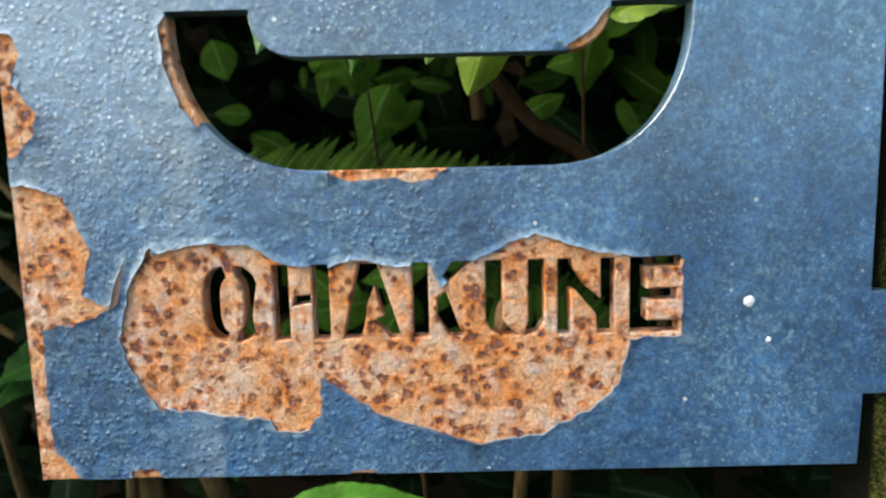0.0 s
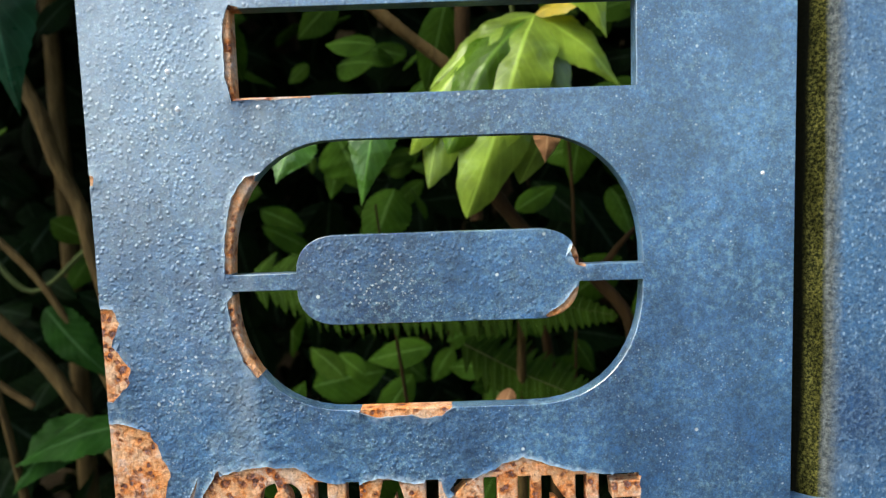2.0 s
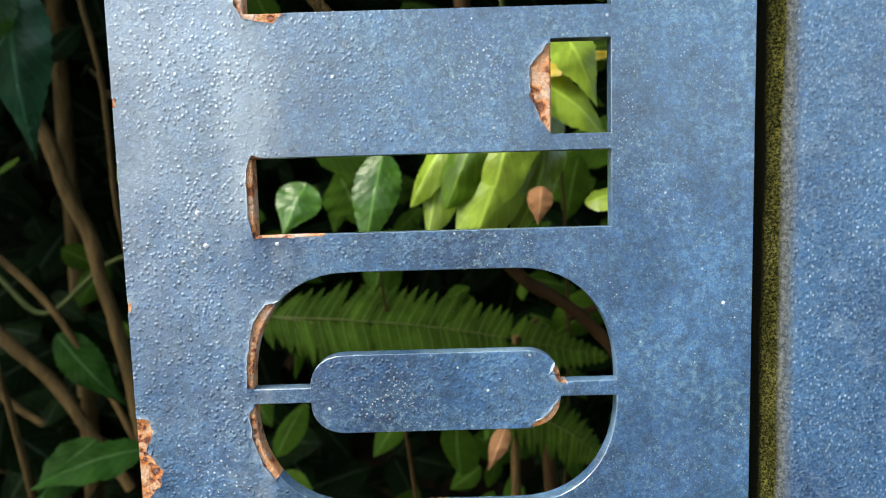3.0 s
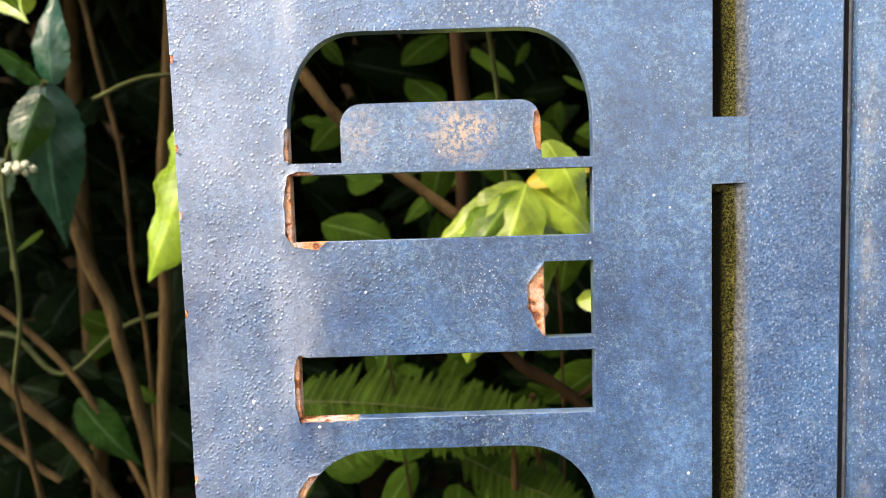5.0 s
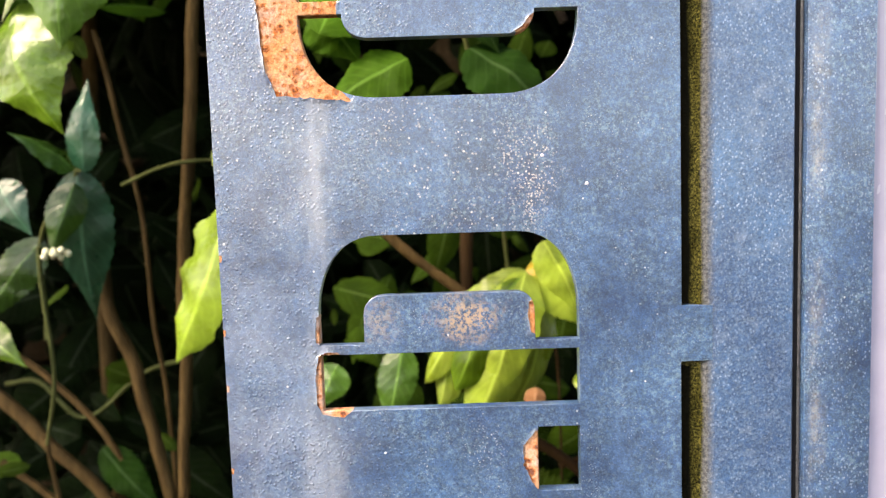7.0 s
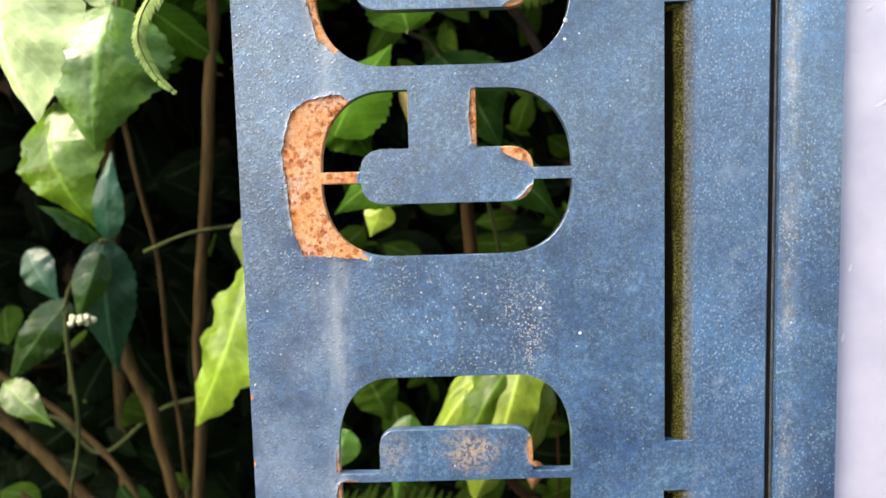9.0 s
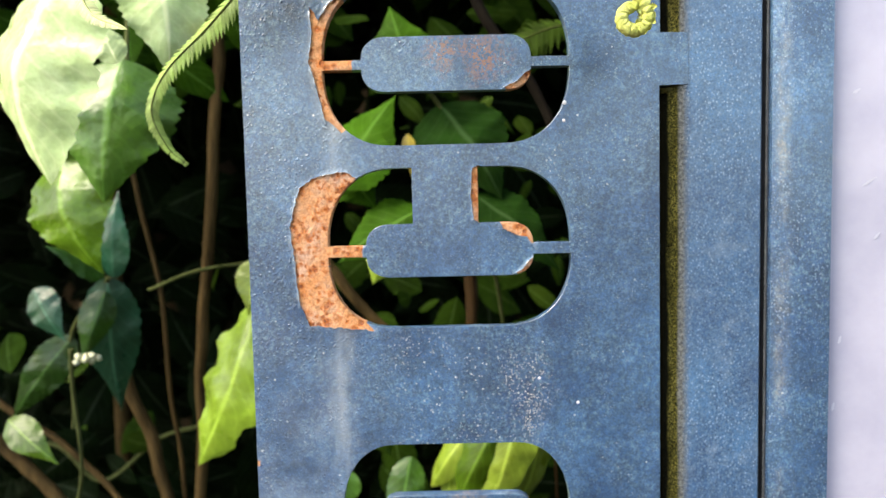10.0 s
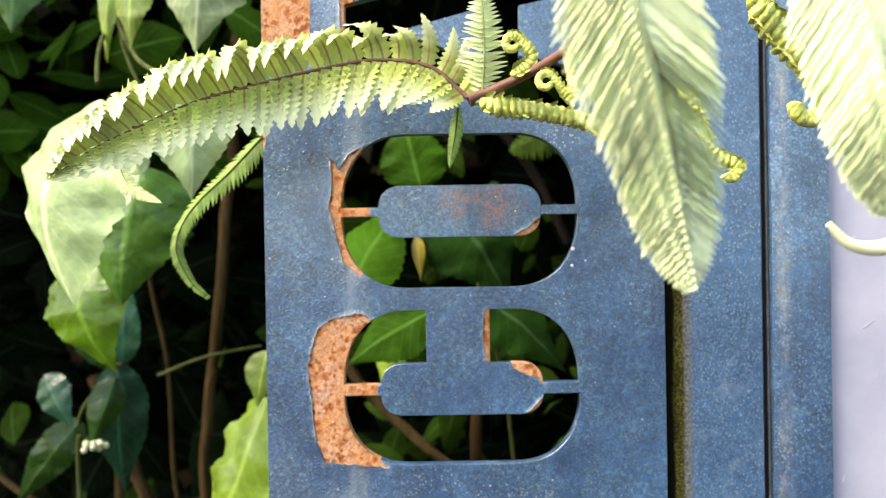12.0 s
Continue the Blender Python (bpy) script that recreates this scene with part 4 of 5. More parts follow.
def arched_frond(plant, points, reach_up, reach_down, gap, rach):
    """A drooping frond: the leaflets of its upper rank rise and fall forward over it, those of the lower rank hang."""
    line = spline(points, 120)
    run = [0.0]
    for p, q in zip(line, line[1:]):
        run.append(run[-1] + (q - p).length)
    total = run[-1]
    bm = bmesh.new()
    tube(bm, line, [rach * (1.0 - 0.75 * i / 119) for i in range(120)], 8)
    rib = part("pinna", bm, M["rachis"], plant, "dark red-brown midrib of the frond", smooth=60)
    at, k = gap * 0.4, 0
    while at < total * 0.99:
        i = max(1, min(next(j for j, r in enumerate(run) if r >= at), 118))
        p, d = line[i], (line[i + 1] - line[i - 1]).normalized()
        u = at / total
        size = min(1.0, 0.62 + u * 2.2) * (1 - u ** 3.5) ** 0.8 + 0.06
        tall = (0.45 + 1.25 * min(1.0, u / 0.5)) * (1 - u ** 5) ** 0.8 + 0.05
        up = d.cross(Vector((0, -1, 0))).normalized()
        up = up if up.z > 0 else -up
        j1, j2, j3 = (noise.noise((k * 1.37, q, 2.1)) for q in (0.3, 5.1, 9.7))
        droop = min(1.0, max(0.0, u * 2.4 - 0.15))
        way0 = (up * 1.0 + d * (0.12 + 0.25 * j1) + Vector((0, 0.30 - 0.40 * droop, 0))).normalized()
        way1 = (up * (0.25 - 1.45 * droop + 0.3 * j2) + d * (0.30 + 0.2 * j3) + Vector((0, -0.40, 0))).normalized()
        sheet_object("pinnule", *arched_leaflet(p, way0, way1, d, reach_up * tall * (1 + 0.18 * j2), gap * (1.45 + 0.3 * j3), 9), M["fern_arched"], rib)
        way0 = (-up * 0.8 + d * (0.28 + 0.2 * j3) + Vector((0, -0.35, 0))).normalized()
        way1 = (-up * 1.0 + d * (0.25 + 0.25 * j2) + Vector((0, 0.35 * j1, -0.2))).normalized()
        sheet_object("pinnule", *arched_leaflet(p, way0, way1, d, reach_down * size * (1 + 0.15 * j1), gap * 1.6, 8, 0.18), M["fern_arched"], rib)
        at += gap * (1 - 0.4 * u)
        k += 1
    return rib


def crozier(plant, points, r, coil, sign, turns=0.9):
    """An unrolling fern tip: a plump folded stalk that ends in a curl."""
    line = spline(points, 40)
    d = (line[-1] - line[-3]).normalized()
    out = Vector((0, -1, 0))
    side = d.cross(out).normalized() * sign
    centre = line[-1] + side * coil
    for i in range(1, 40):
        a = i / 39 * 2 * math.pi * turns
        q = coil * (1 - 0.42 * i / 39)
        line.append(centre - side * (q * math.cos(a)) + d * (q * math.sin(a)) + out * (0.0012 * i / 39))
    line = spline(line, 320)
    n = len(line)
    bm = bmesh.new()
    rings, phase = [], 0.0
    for i, p in enumerate(line):
        t = (line[min(i + 1, n - 1)] - line[max(i - 1, 0)]).normalized()
        b = t.cross(out).normalized()
        u = i / (n - 1)
        base = r * (1.0 - 0.38 * u) * min(1.0, 0.35 + u * 9) * (1.0 if u < 0.97 else math.sqrt(max(0.05, (1 - u) / 0.03)))
        phase += (line[i] - line[i - 1]).length / (r * (0.85 - 0.25 * u)) if i else 0.0
        ring = []
        for k in range(16):
            a = 2 * math.pi * k / 16
            c, o = math.cos(a), math.sin(a)
            f = phase + a / (2 * math.pi) + 0.25 * noise.noise((phase * 0.7, c * 1.3, o))
            step = math.floor(f)
            hump = (1 - (2 * (f - step) - 1) ** 2) ** 0.6
            way = b * c + out * o
            q = base * (0.76 + 0.10 * u + (0.25 - 0.13 * u) * hump * (1 + 0.8 * noise.noise((step * 1.7, c, o))) + (0.10 - 0.06 * u) * noise.noise(Vector((phase * 3.1, c * 3, o * 3))) + 0.05 * math.sin(a * 5 + phase * 9))
            q *= 1 - 0.13 * math.exp(-(c / 0.22) ** 2)
            if way.z < 0:
                q *= 1 - 0.5 * way.z * hump * max(0.0, 1 - u * 2.0)
            ring.append(bm.verts.new(p + way * q))
        rings.append(ring)
    for q, w in zip(rings, rings[1:]):
        for k in range(16):
            bm.faces.new((q[k], q[(k + 1) % 16], w[(k + 1) % 16], w[k]))
    bm.faces.new(rings[0][::-1])
    bm.faces.new(rings[-1])
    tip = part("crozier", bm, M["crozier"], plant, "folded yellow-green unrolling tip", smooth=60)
    for i in range(12, int(n * 0.62), 9):
        p, t = line[i], (line[i + 1] - line[i - 1]).normalized()
        b = t.cross(out).normalized()
        for turn in (1, -1):
            j = noise.noise((i * 0.77, turn * 3.1, r * 900))
            way0 = (b * turn * 0.9 + out * (0.5 + j) + t * 0.3).normalized()
            way1 = (b * turn * (0.1 + j) + out * 0.4 + t * (0.9 if turn > 0 else 0.5)).normalized()
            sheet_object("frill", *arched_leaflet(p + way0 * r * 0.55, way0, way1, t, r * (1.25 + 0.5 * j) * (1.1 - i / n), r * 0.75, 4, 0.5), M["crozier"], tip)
    return tip


broadleaf = thing("broadleaf_shrub", "bush with large toothed pale green leaves beside the sign", "shrub")
leaf(broadleaf, (-0.2066, 0.065, 1.1504), (-0.2270, 0.070, 1.0312), 0.0950, M["pale_leaf"], face=(-0.35, -1, 0.5), side=0.16, fold=0.35, blunt=0.6, bow=0.10)
leaf(broadleaf, (-0.1677, 0.080, 1.1581), (-0.1607, 0.080, 1.0922), 0.0513, M["pale_leaf"], face=(0.35, -1, 0.55), fold=0.4, side=-0.05)
leaf(broadleaf, (-0.2363, 0.180, 1.1271), (-0.2475, 0.165, 1.0220), 0.0970, M["green_leaf"], face=(0.1, -1, 0.6), fold=0.3, blunt=0.2, bow=0.12)
leaf(broadleaf, (-0.2686, 0.200, 1.1222), (-0.3080, 0.200, 1.0495), 0.0393, M["pale_leaf"], face=(-0.6, -1, 0.5), side=-0.12, fold=0.3)
leaf(broadleaf, (-0.2950, 0.200, 1.0622), (-0.2611, 0.185, 0.9689), 0.0817, M["bright_leaf"], face=(-0.3, -1, 0.45), side=0.06, fold=0.3, bow=0.14)
leaf(broadleaf, (-0.2249, 0.150, 1.1170), (-0.2424, 0.160, 1.1490), 0.0218, M["pale_leaf"], face=(0, -1, 0.6))
leaf(broadleaf, (-0.273, 0.22, 1.3054), (-0.2829, 0.22, 1.2168), 0.0205, M["lime_leaf"], face=(0, -1, 0.2))
leaf(broadleaf, (-0.1718, 0.16, 1.305), (-0.184, 0.15, 1.2019), 0.0922, M["pale_leaf"], face=(0.1, -1, 0.6))
leaf(broadleaf, (-0.2466, 0.2, 1.2869), (-0.2535, 0.2, 1.2226), 0.0405, M["lime_leaf"], face=(-0.3, -1, 0.2))
leaf(broadleaf, (-0.4025, 0.3, 1.3652), (-0.4015, 0.28, 1.2627), 0.0818, M["green_leaf"], face=(0.3, -1, 0.2))
leaf(broadleaf, (-0.1667, 0.26, 0.9729), (-0.1737, 0.25, 0.9255), 0.0351, M["lime_leaf"])
leaf(broadleaf, (-0.1702, 0.27, 0.9291), (-0.2285, 0.265, 0.7875), 0.080, M["wavy_leaf"], fold=0.3, scallop=0.15, face=(-0.35, -1, 0.5), side=-0.08, blunt=0.6)
stem(broadleaf, [(-0.1966, 0.13, 1.1788), (-0.251, 0.2, 1.2174), (-0.3041, 0.28, 1.2847), (-0.3263, 0.35, 1.3921)], 0.0017, 0.0021, M["twig"], "twig")
stem(broadleaf, [(-0.2532, 0.15, 1.1815), (-0.2773, 0.2, 1.2266), (-0.3041, 0.28, 1.2847)], 0.0016, 0.0016, M["twig"], "twig")
stem(broadleaf, [(-0.2467, 0.21, 1.1261), (-0.2619, 0.24, 1.1829), (-0.2924, 0.27, 1.2406), (-0.3041, 0.28, 1.2847)], 0.0018, 0.0016, M["twig"], "twig")
rosette = thing("teal_leaved_shrub", "sapling with glossy dark teal leaves and browned tips", "shrub")
leaf(rosette, (-0.3299, 0.32, 0.9532), (-0.3438, 0.36, 0.8097), 0.0566, M["teal_leaf"], face=(0.25, -1, 0.5), fold=0.3)
leaf(rosette, (-0.3955, 0.31, 0.945), (-0.3621, 0.3, 0.8955), 0.0364, M["teal_leaf"], face=(-0.3, -1, 0.5))
leaf(rosette, (-0.3277, 0.31, 0.9412), (-0.3482, 0.3, 0.875), 0.0332, M["dark_leaf"], face=(0.5, -1, 0.2), fold=0.5)
leaf(rosette, (-0.3378, 0.33, 0.9544), (-0.3775, 0.3, 0.9866), 0.0408, M["dark_leaf"], face=(0, -0.6, 1))
leaf(rosette, (-0.3294, 0.33, 0.9515), (-0.3251, 0.34, 1.0378), 0.0337, M["teal_leaf"], face=(0, -1, 0.2))
leaf(rosette, (-0.3843, 0.35, 0.8912), (-0.4531, 0.35, 0.8035), 0.0431, M["dark_leaf"], face=(0.3, -1, 0.3))
leaf(rosette, (-0.4287, 0.31, 0.8189), (-0.3697, 0.29, 0.7811), 0.0321, M["bright_leaf"], face=(0, -1, 0.6))
# low leaves coloured as if shaded
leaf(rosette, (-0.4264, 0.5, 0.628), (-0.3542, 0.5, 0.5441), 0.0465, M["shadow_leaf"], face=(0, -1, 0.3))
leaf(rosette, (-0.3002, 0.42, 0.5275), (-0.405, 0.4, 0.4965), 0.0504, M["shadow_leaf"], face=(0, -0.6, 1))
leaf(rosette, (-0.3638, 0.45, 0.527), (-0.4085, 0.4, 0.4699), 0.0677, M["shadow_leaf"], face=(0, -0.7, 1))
leaf(rosette, (-0.418, 0.45, 1.0487), (-0.4269, 0.4, 1.0892), 0.035, M["lime_leaf"])
leaf(rosette, (-0.3926, 0.36, 1.0448), (-0.3455, 0.33, 1.0038), 0.0282, M["lime_leaf"])
stem(rosette, [(-0.2957, 0.33, 0.9389), (-0.2486, 0.33, 0.9563), (-0.2023, 0.36, 0.962)], 0.0018, 0.0015, M["twig"], "tendril")
stem(rosette, [(-0.3639, 0.31, 0.8862), (-0.3707, 0.32, 0.8351), (-0.3711, 0.33, 0.7602), (-0.4024, 0.36, 0.6859)], 0.002, 0.0017, M["twig"], "twig")
stem(rosette, [(-0.3299, 0.32, 0.9532), (-0.3437, 0.33, 0.9377), (-0.3843, 0.35, 0.8912), (-0.3954, 0.36, 0.7916)], 0.0024, 0.0021, M["twig"], "twig")
buds = ((-0.3479, 0.295, 0.8781), (-0.3363, 0.295, 0.8795))
thicket = thing("thicket_stems", "brown woody stems of bush undergrowth", "shrub")
stem(thicket, [(-0.4503, 0.5, 0.9072), (-0.4139, 0.5, 0.8261), (-0.3864, 0.5, 0.7507), (-0.368, 0.5, 0.6814), (-0.3442, 0.5, 0.5402), (-0.3236, 0.5, 0.3874)], 0.0083, 0.0066, M["bark"], "stem")
stem(thicket, [(-0.6513, 0.55, 0.7426), (-0.5718, 0.55, 0.6738), (-0.5123, 0.55, 0.6123), (-0.4431, 0.55, 0.5232), (-0.3807, 0.55, 0.425)], 0.0088, 0.0071, M["bark"], "stem")
stem(thicket, [(-0.5869, 0.5, 0.7921), (-0.5307, 0.5, 0.7507), (-0.4802, 0.5, 0.7132), (-0.4185, 0.5, 0.6417), (-0.3645, 0.5, 0.5445), (-0.3295, 0.5, 0.4534)], 0.0043, 0.0034, M["bark"], "stem")
stem(thicket, [(-0.232, 0.42, 1.3782), (-0.2593, 0.43, 1.1111), (-0.2756, 0.44, 0.9677), (-0.2955, 0.45, 0.8275), (-0.3031, 0.46, 0.6846), (-0.3188, 0.47, 0.5539), (-0.3391, 0.5, 0.314)], 0.0068, 0.0061, M["bark"], "stem")
stem(thicket, [(-0.426, 0.55, 1.1392), (-0.406, 0.55, 1.0437), (-0.3891, 0.55, 0.9465), (-0.3822, 0.55, 0.8972), (-0.374, 0.55, 0.7685), (-0.364, 0.55, 0.6586), (-0.3645, 0.56, 0.5037)], 0.0032, 0.0026, M["bark"], "stem")
stem(thicket, [(-0.6051, 0.6, 0.6832), (-0.5591, 0.6, 0.6853), (-0.5024, 0.6, 0.6324), (-0.4212, 0.6, 0.6918), (-0.3511, 0.6, 0.7125)], 0.0034, 0.0027, M["twig"], "stem")
stem(thicket, [(-0.6228, 0.6, 0.5737), (-0.5725, 0.6, 0.5319), (-0.5141, 0.6, 0.4894)], 0.0052, 0.0042, M["bark"], "stem")
stem(thicket, [(-0.1359, 0.33, 0.9791), (-0.0868, 0.33, 0.9167), (-0.0207, 0.33, 0.8567), (0.04, 0.33, 0.808)], 0.0056, 0.0044, M["bark"], "stem")
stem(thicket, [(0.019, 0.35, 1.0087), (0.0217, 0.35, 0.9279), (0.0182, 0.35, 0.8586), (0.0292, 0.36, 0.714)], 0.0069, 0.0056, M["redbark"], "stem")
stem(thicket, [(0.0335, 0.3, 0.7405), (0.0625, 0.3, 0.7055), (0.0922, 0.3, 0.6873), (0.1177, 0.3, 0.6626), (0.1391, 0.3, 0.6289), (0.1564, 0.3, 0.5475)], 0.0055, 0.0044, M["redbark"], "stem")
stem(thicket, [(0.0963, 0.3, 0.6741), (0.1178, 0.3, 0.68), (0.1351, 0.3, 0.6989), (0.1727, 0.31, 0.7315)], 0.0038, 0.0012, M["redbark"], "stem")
stem(thicket, [(0.0178, 0.3, 1.2288), (0.0434, 0.3, 1.1757), (0.0796, 0.3, 1.1222), (0.1052, 0.3, 1.0635)], 0.0053, 0.0042, M["shaded_bark"], "stem")
lime_shrub = thing("lime_leaved_shrub", "young shrub with bright lime leaves behind the sign", "shrub")
leaf(lime_shrub, (0.0662, 0.27, 0.8547), (-0.0067, 0.26, 0.8066), 0.031, M["lime_leaf"], face=(-0.2, -1, 0.6))
leaf(lime_shrub, (0.0662, 0.27, 0.8547), (-0.0092, 0.26, 0.7404), 0.0437, M["lime_leaf"], face=(-0.5, -1, 0.3), fold=0.4, side=0.12, teeth=0.03, blunt=1.0, scallop=0.05)
leaf(lime_shrub, (0.0662, 0.27, 0.8547), (0.0154, 0.25, 0.7201), 0.0509, M["lime_leaf"], face=(0.2, -1, 0.6), fold=0.45, bow=0.16, teeth=0.03, blunt=1.0, scallop=0.05)
leaf(lime_shrub, (0.0662, 0.27, 0.8547), (0.0523, 0.26, 0.7414), 0.0478, M["lime_leaf"], face=(0.5, -1, 0.4), fold=0.35, side=-0.1, teeth=0.03, blunt=1.0, scallop=0.05)
leaf(lime_shrub, (0.0662, 0.27, 0.8547), (0.0039, 0.245, 0.7621), 0.0483, M["bright_leaf"], face=(-0.1, -1, 0.7), fold=0.5, bow=0.2, teeth=0.03, blunt=1.0, scallop=0.05)
leaf(lime_shrub, (0.0662, 0.27, 0.8547), (0.033, 0.24, 0.7595), 0.0478, M["lime_leaf"], face=(0.1, -1, 0.9), fold=0.3, bow=0.22, teeth=0.03, blunt=1.0, scallop=0.05)
leaf(lime_shrub, (0.0662, 0.27, 0.8547), (-0.0212, 0.265, 0.7635), 0.0378, M["lime_leaf"], face=(-0.7, -1, 0.4), fold=0.4, bow=0.16, teeth=0.03, blunt=1.0, scallop=0.05)
leaf(lime_shrub, (0.0662, 0.27, 0.8547), (0.1211, 0.26, 0.8024), 0.0416, M["lime_leaf"], face=(0.3, -1, 0.6))
leaf(lime_shrub, (0.0662, 0.27, 0.8547), (0.1379, 0.27, 0.868), 0.0313, M["yellow_leaf"], face=(0, -0.6, 1))
leaf(lime_shrub, (-0.0365, 0.24, 0.8015), (-0.051, 0.23, 0.7306), 0.0331, M["green_leaf"], face=(0, -1, 0.4))
leaf(lime_shrub, (-0.0931, 0.26, 0.7828), (-0.1093, 0.25, 0.7468), 0.0346, M["green_leaf"], face=(0, -1, 0.4))
leaf(lime_shrub, (0.0622, 0.2, 0.7763), (0.0599, 0.2, 0.7527), 0.0163, M["dead_leaf"])
leaf(lime_shrub, (0.0453, 0.28, 0.5943), (0.031, 0.28, 0.5599), 0.0147, M["dead_leaf"])
leaf(lime_shrub, (0.0728, 0.22, 0.8827), (0.0988, 0.21, 0.8242), 0.0368, M["lime_leaf"], face=(0.2, -1, 0.5))
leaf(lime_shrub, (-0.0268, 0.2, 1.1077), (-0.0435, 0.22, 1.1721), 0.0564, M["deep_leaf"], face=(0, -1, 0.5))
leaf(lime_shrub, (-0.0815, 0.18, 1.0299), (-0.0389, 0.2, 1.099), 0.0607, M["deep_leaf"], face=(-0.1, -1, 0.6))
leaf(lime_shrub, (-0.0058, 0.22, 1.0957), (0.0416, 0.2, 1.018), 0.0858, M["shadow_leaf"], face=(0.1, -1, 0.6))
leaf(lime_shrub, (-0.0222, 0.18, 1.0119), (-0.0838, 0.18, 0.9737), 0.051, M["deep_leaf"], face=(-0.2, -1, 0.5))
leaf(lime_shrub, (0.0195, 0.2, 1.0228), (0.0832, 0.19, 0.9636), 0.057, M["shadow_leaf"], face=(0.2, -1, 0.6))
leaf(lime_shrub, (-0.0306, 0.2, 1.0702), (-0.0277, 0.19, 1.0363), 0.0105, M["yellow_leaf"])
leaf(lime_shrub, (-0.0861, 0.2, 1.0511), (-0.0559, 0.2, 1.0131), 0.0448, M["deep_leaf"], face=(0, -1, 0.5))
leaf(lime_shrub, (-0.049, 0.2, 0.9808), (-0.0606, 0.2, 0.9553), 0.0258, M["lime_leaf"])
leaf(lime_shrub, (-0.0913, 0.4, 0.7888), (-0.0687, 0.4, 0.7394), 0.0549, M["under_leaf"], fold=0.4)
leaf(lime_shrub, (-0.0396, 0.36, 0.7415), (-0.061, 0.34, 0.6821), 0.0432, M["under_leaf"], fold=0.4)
leaf(lime_shrub, (-0.1351, 0.34, 0.4112), (0.0131, 0.32, 0.4168), 0.0373, M["green_leaf"], face=(0, -0.7, 1))
leaf(lime_shrub, (0.1, 0.25, 0.7633), (0.1396, 0.25, 0.7687), 0.0241, M["lime_leaf"], face=(0, -0.7, 1))
stem(lime_shrub, [(0.0669, 0.275, 0.8547), (0.0916, 0.33, 0.8386), (0.1077, 0.36, 0.7278), (0.1073, 0.36, 0.5624), (0.0945, 0.33, 0.4694)], 0.0014, 0.0012, M["redbark"], "twig")
stem(lime_shrub, [(-0.0268, 0.2, 1.1077), (-0.0058, 0.22, 1.0957), (0.0195, 0.2, 1.0228), (0.0459, 0.26, 0.9146), (0.0579, 0.3, 0.7441)], 0.0018, 0.0017, M["twig"], "twig")
shade_fern = thing("shade_fern", "fern frond behind the sign, its dark green standing in for shade", "fern")
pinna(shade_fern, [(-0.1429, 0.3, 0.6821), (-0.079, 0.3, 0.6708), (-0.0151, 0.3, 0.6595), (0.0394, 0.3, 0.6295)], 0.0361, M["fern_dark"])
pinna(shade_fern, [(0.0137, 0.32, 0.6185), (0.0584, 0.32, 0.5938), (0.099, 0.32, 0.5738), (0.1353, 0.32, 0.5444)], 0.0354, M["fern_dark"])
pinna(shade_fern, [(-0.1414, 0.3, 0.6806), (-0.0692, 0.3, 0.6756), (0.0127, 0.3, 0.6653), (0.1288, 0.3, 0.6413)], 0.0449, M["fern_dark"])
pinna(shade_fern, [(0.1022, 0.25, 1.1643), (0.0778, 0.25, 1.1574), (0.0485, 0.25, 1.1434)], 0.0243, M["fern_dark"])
fern = thing("fern_frond", "sunlit yellow-green fern frond hanging before the sign", "fern")
arched_frond(fern, [(0.0011, -0.05, 1.1211), (-0.0136, -0.047, 1.1343), (-0.0351, -0.045, 1.138), (-0.0578, -0.045, 1.1348), (-0.0808, -0.052, 1.1275), (-0.1027, -0.064, 1.1178), (-0.117, -0.074, 1.1078), (-0.1298, -0.084, 1.0978), (-0.1408, -0.09, 1.0872)], 0.032, 0.0235, 0.0062, 0.0011)
pinna(fern, [(-0.0867, 0.015, 1.13), (-0.0989, 0.018, 1.1197), (-0.117, 0.02, 1.102), (-0.1377, 0.021, 1.0826), (-0.1462, 0.022, 1.0643), (-0.1399, 0.023, 1.0469), (-0.1307, 0.024, 1.0375)], 0.0125, M["fern_mid"], rach=0.0007, taper=0.75, full=1.25)
pinna(fern, [(0.0215, -0.19, 1.1323), (0.022, -0.195, 1.1176), (0.0246, -0.197, 1.1013), (0.0287, -0.195, 1.0873), (0.0324, -0.192, 1.072), (0.0353, -0.19, 1.0533)], 0.0172, M["fern_soft"], rach=0.0005, lit=True)
pinna(fern, [(0.0655, -0.18, 1.1377), (0.0689, -0.183, 1.1186), (0.0721, -0.185, 1.1006), (0.0746, -0.185, 1.0857), (0.0789, -0.18, 1.0668)], 0.0185, M["fern_soft"], rach=0.0005, lit=True)
pinna(fern, [(0.0069, -0.05, 1.1226), (0.0077, -0.055, 1.1352), (0.0072, -0.06, 1.1505), (0.0057, -0.062, 1.1644)], 0.0096, M["fern"], rach=0.0006)
pinna(fern, [(-0.0027, -0.05, 1.1172), (-0.004, -0.048, 1.1066), (-0.0065, -0.045, 1.0937)], 0.0036, M["fern_mid"], rach=0.0005)
pinna(fern, [(-0.1399, -0.05, 1.1008), (-0.1321, -0.055, 1.0877), (-0.1169, -0.06, 1.0804)], 0.0039, M["fern"], rach=0.0006)
stem(fern, [(0.0017, -0.05, 1.1198), (0.0096, -0.05, 1.1232), (0.0239, -0.06, 1.1279), (0.0361, -0.075, 1.1323), (0.052, -0.09, 1.1411), (0.0679, -0.12, 1.1503)], 0.0024, 0.0014, M["rachis"], "stalk")
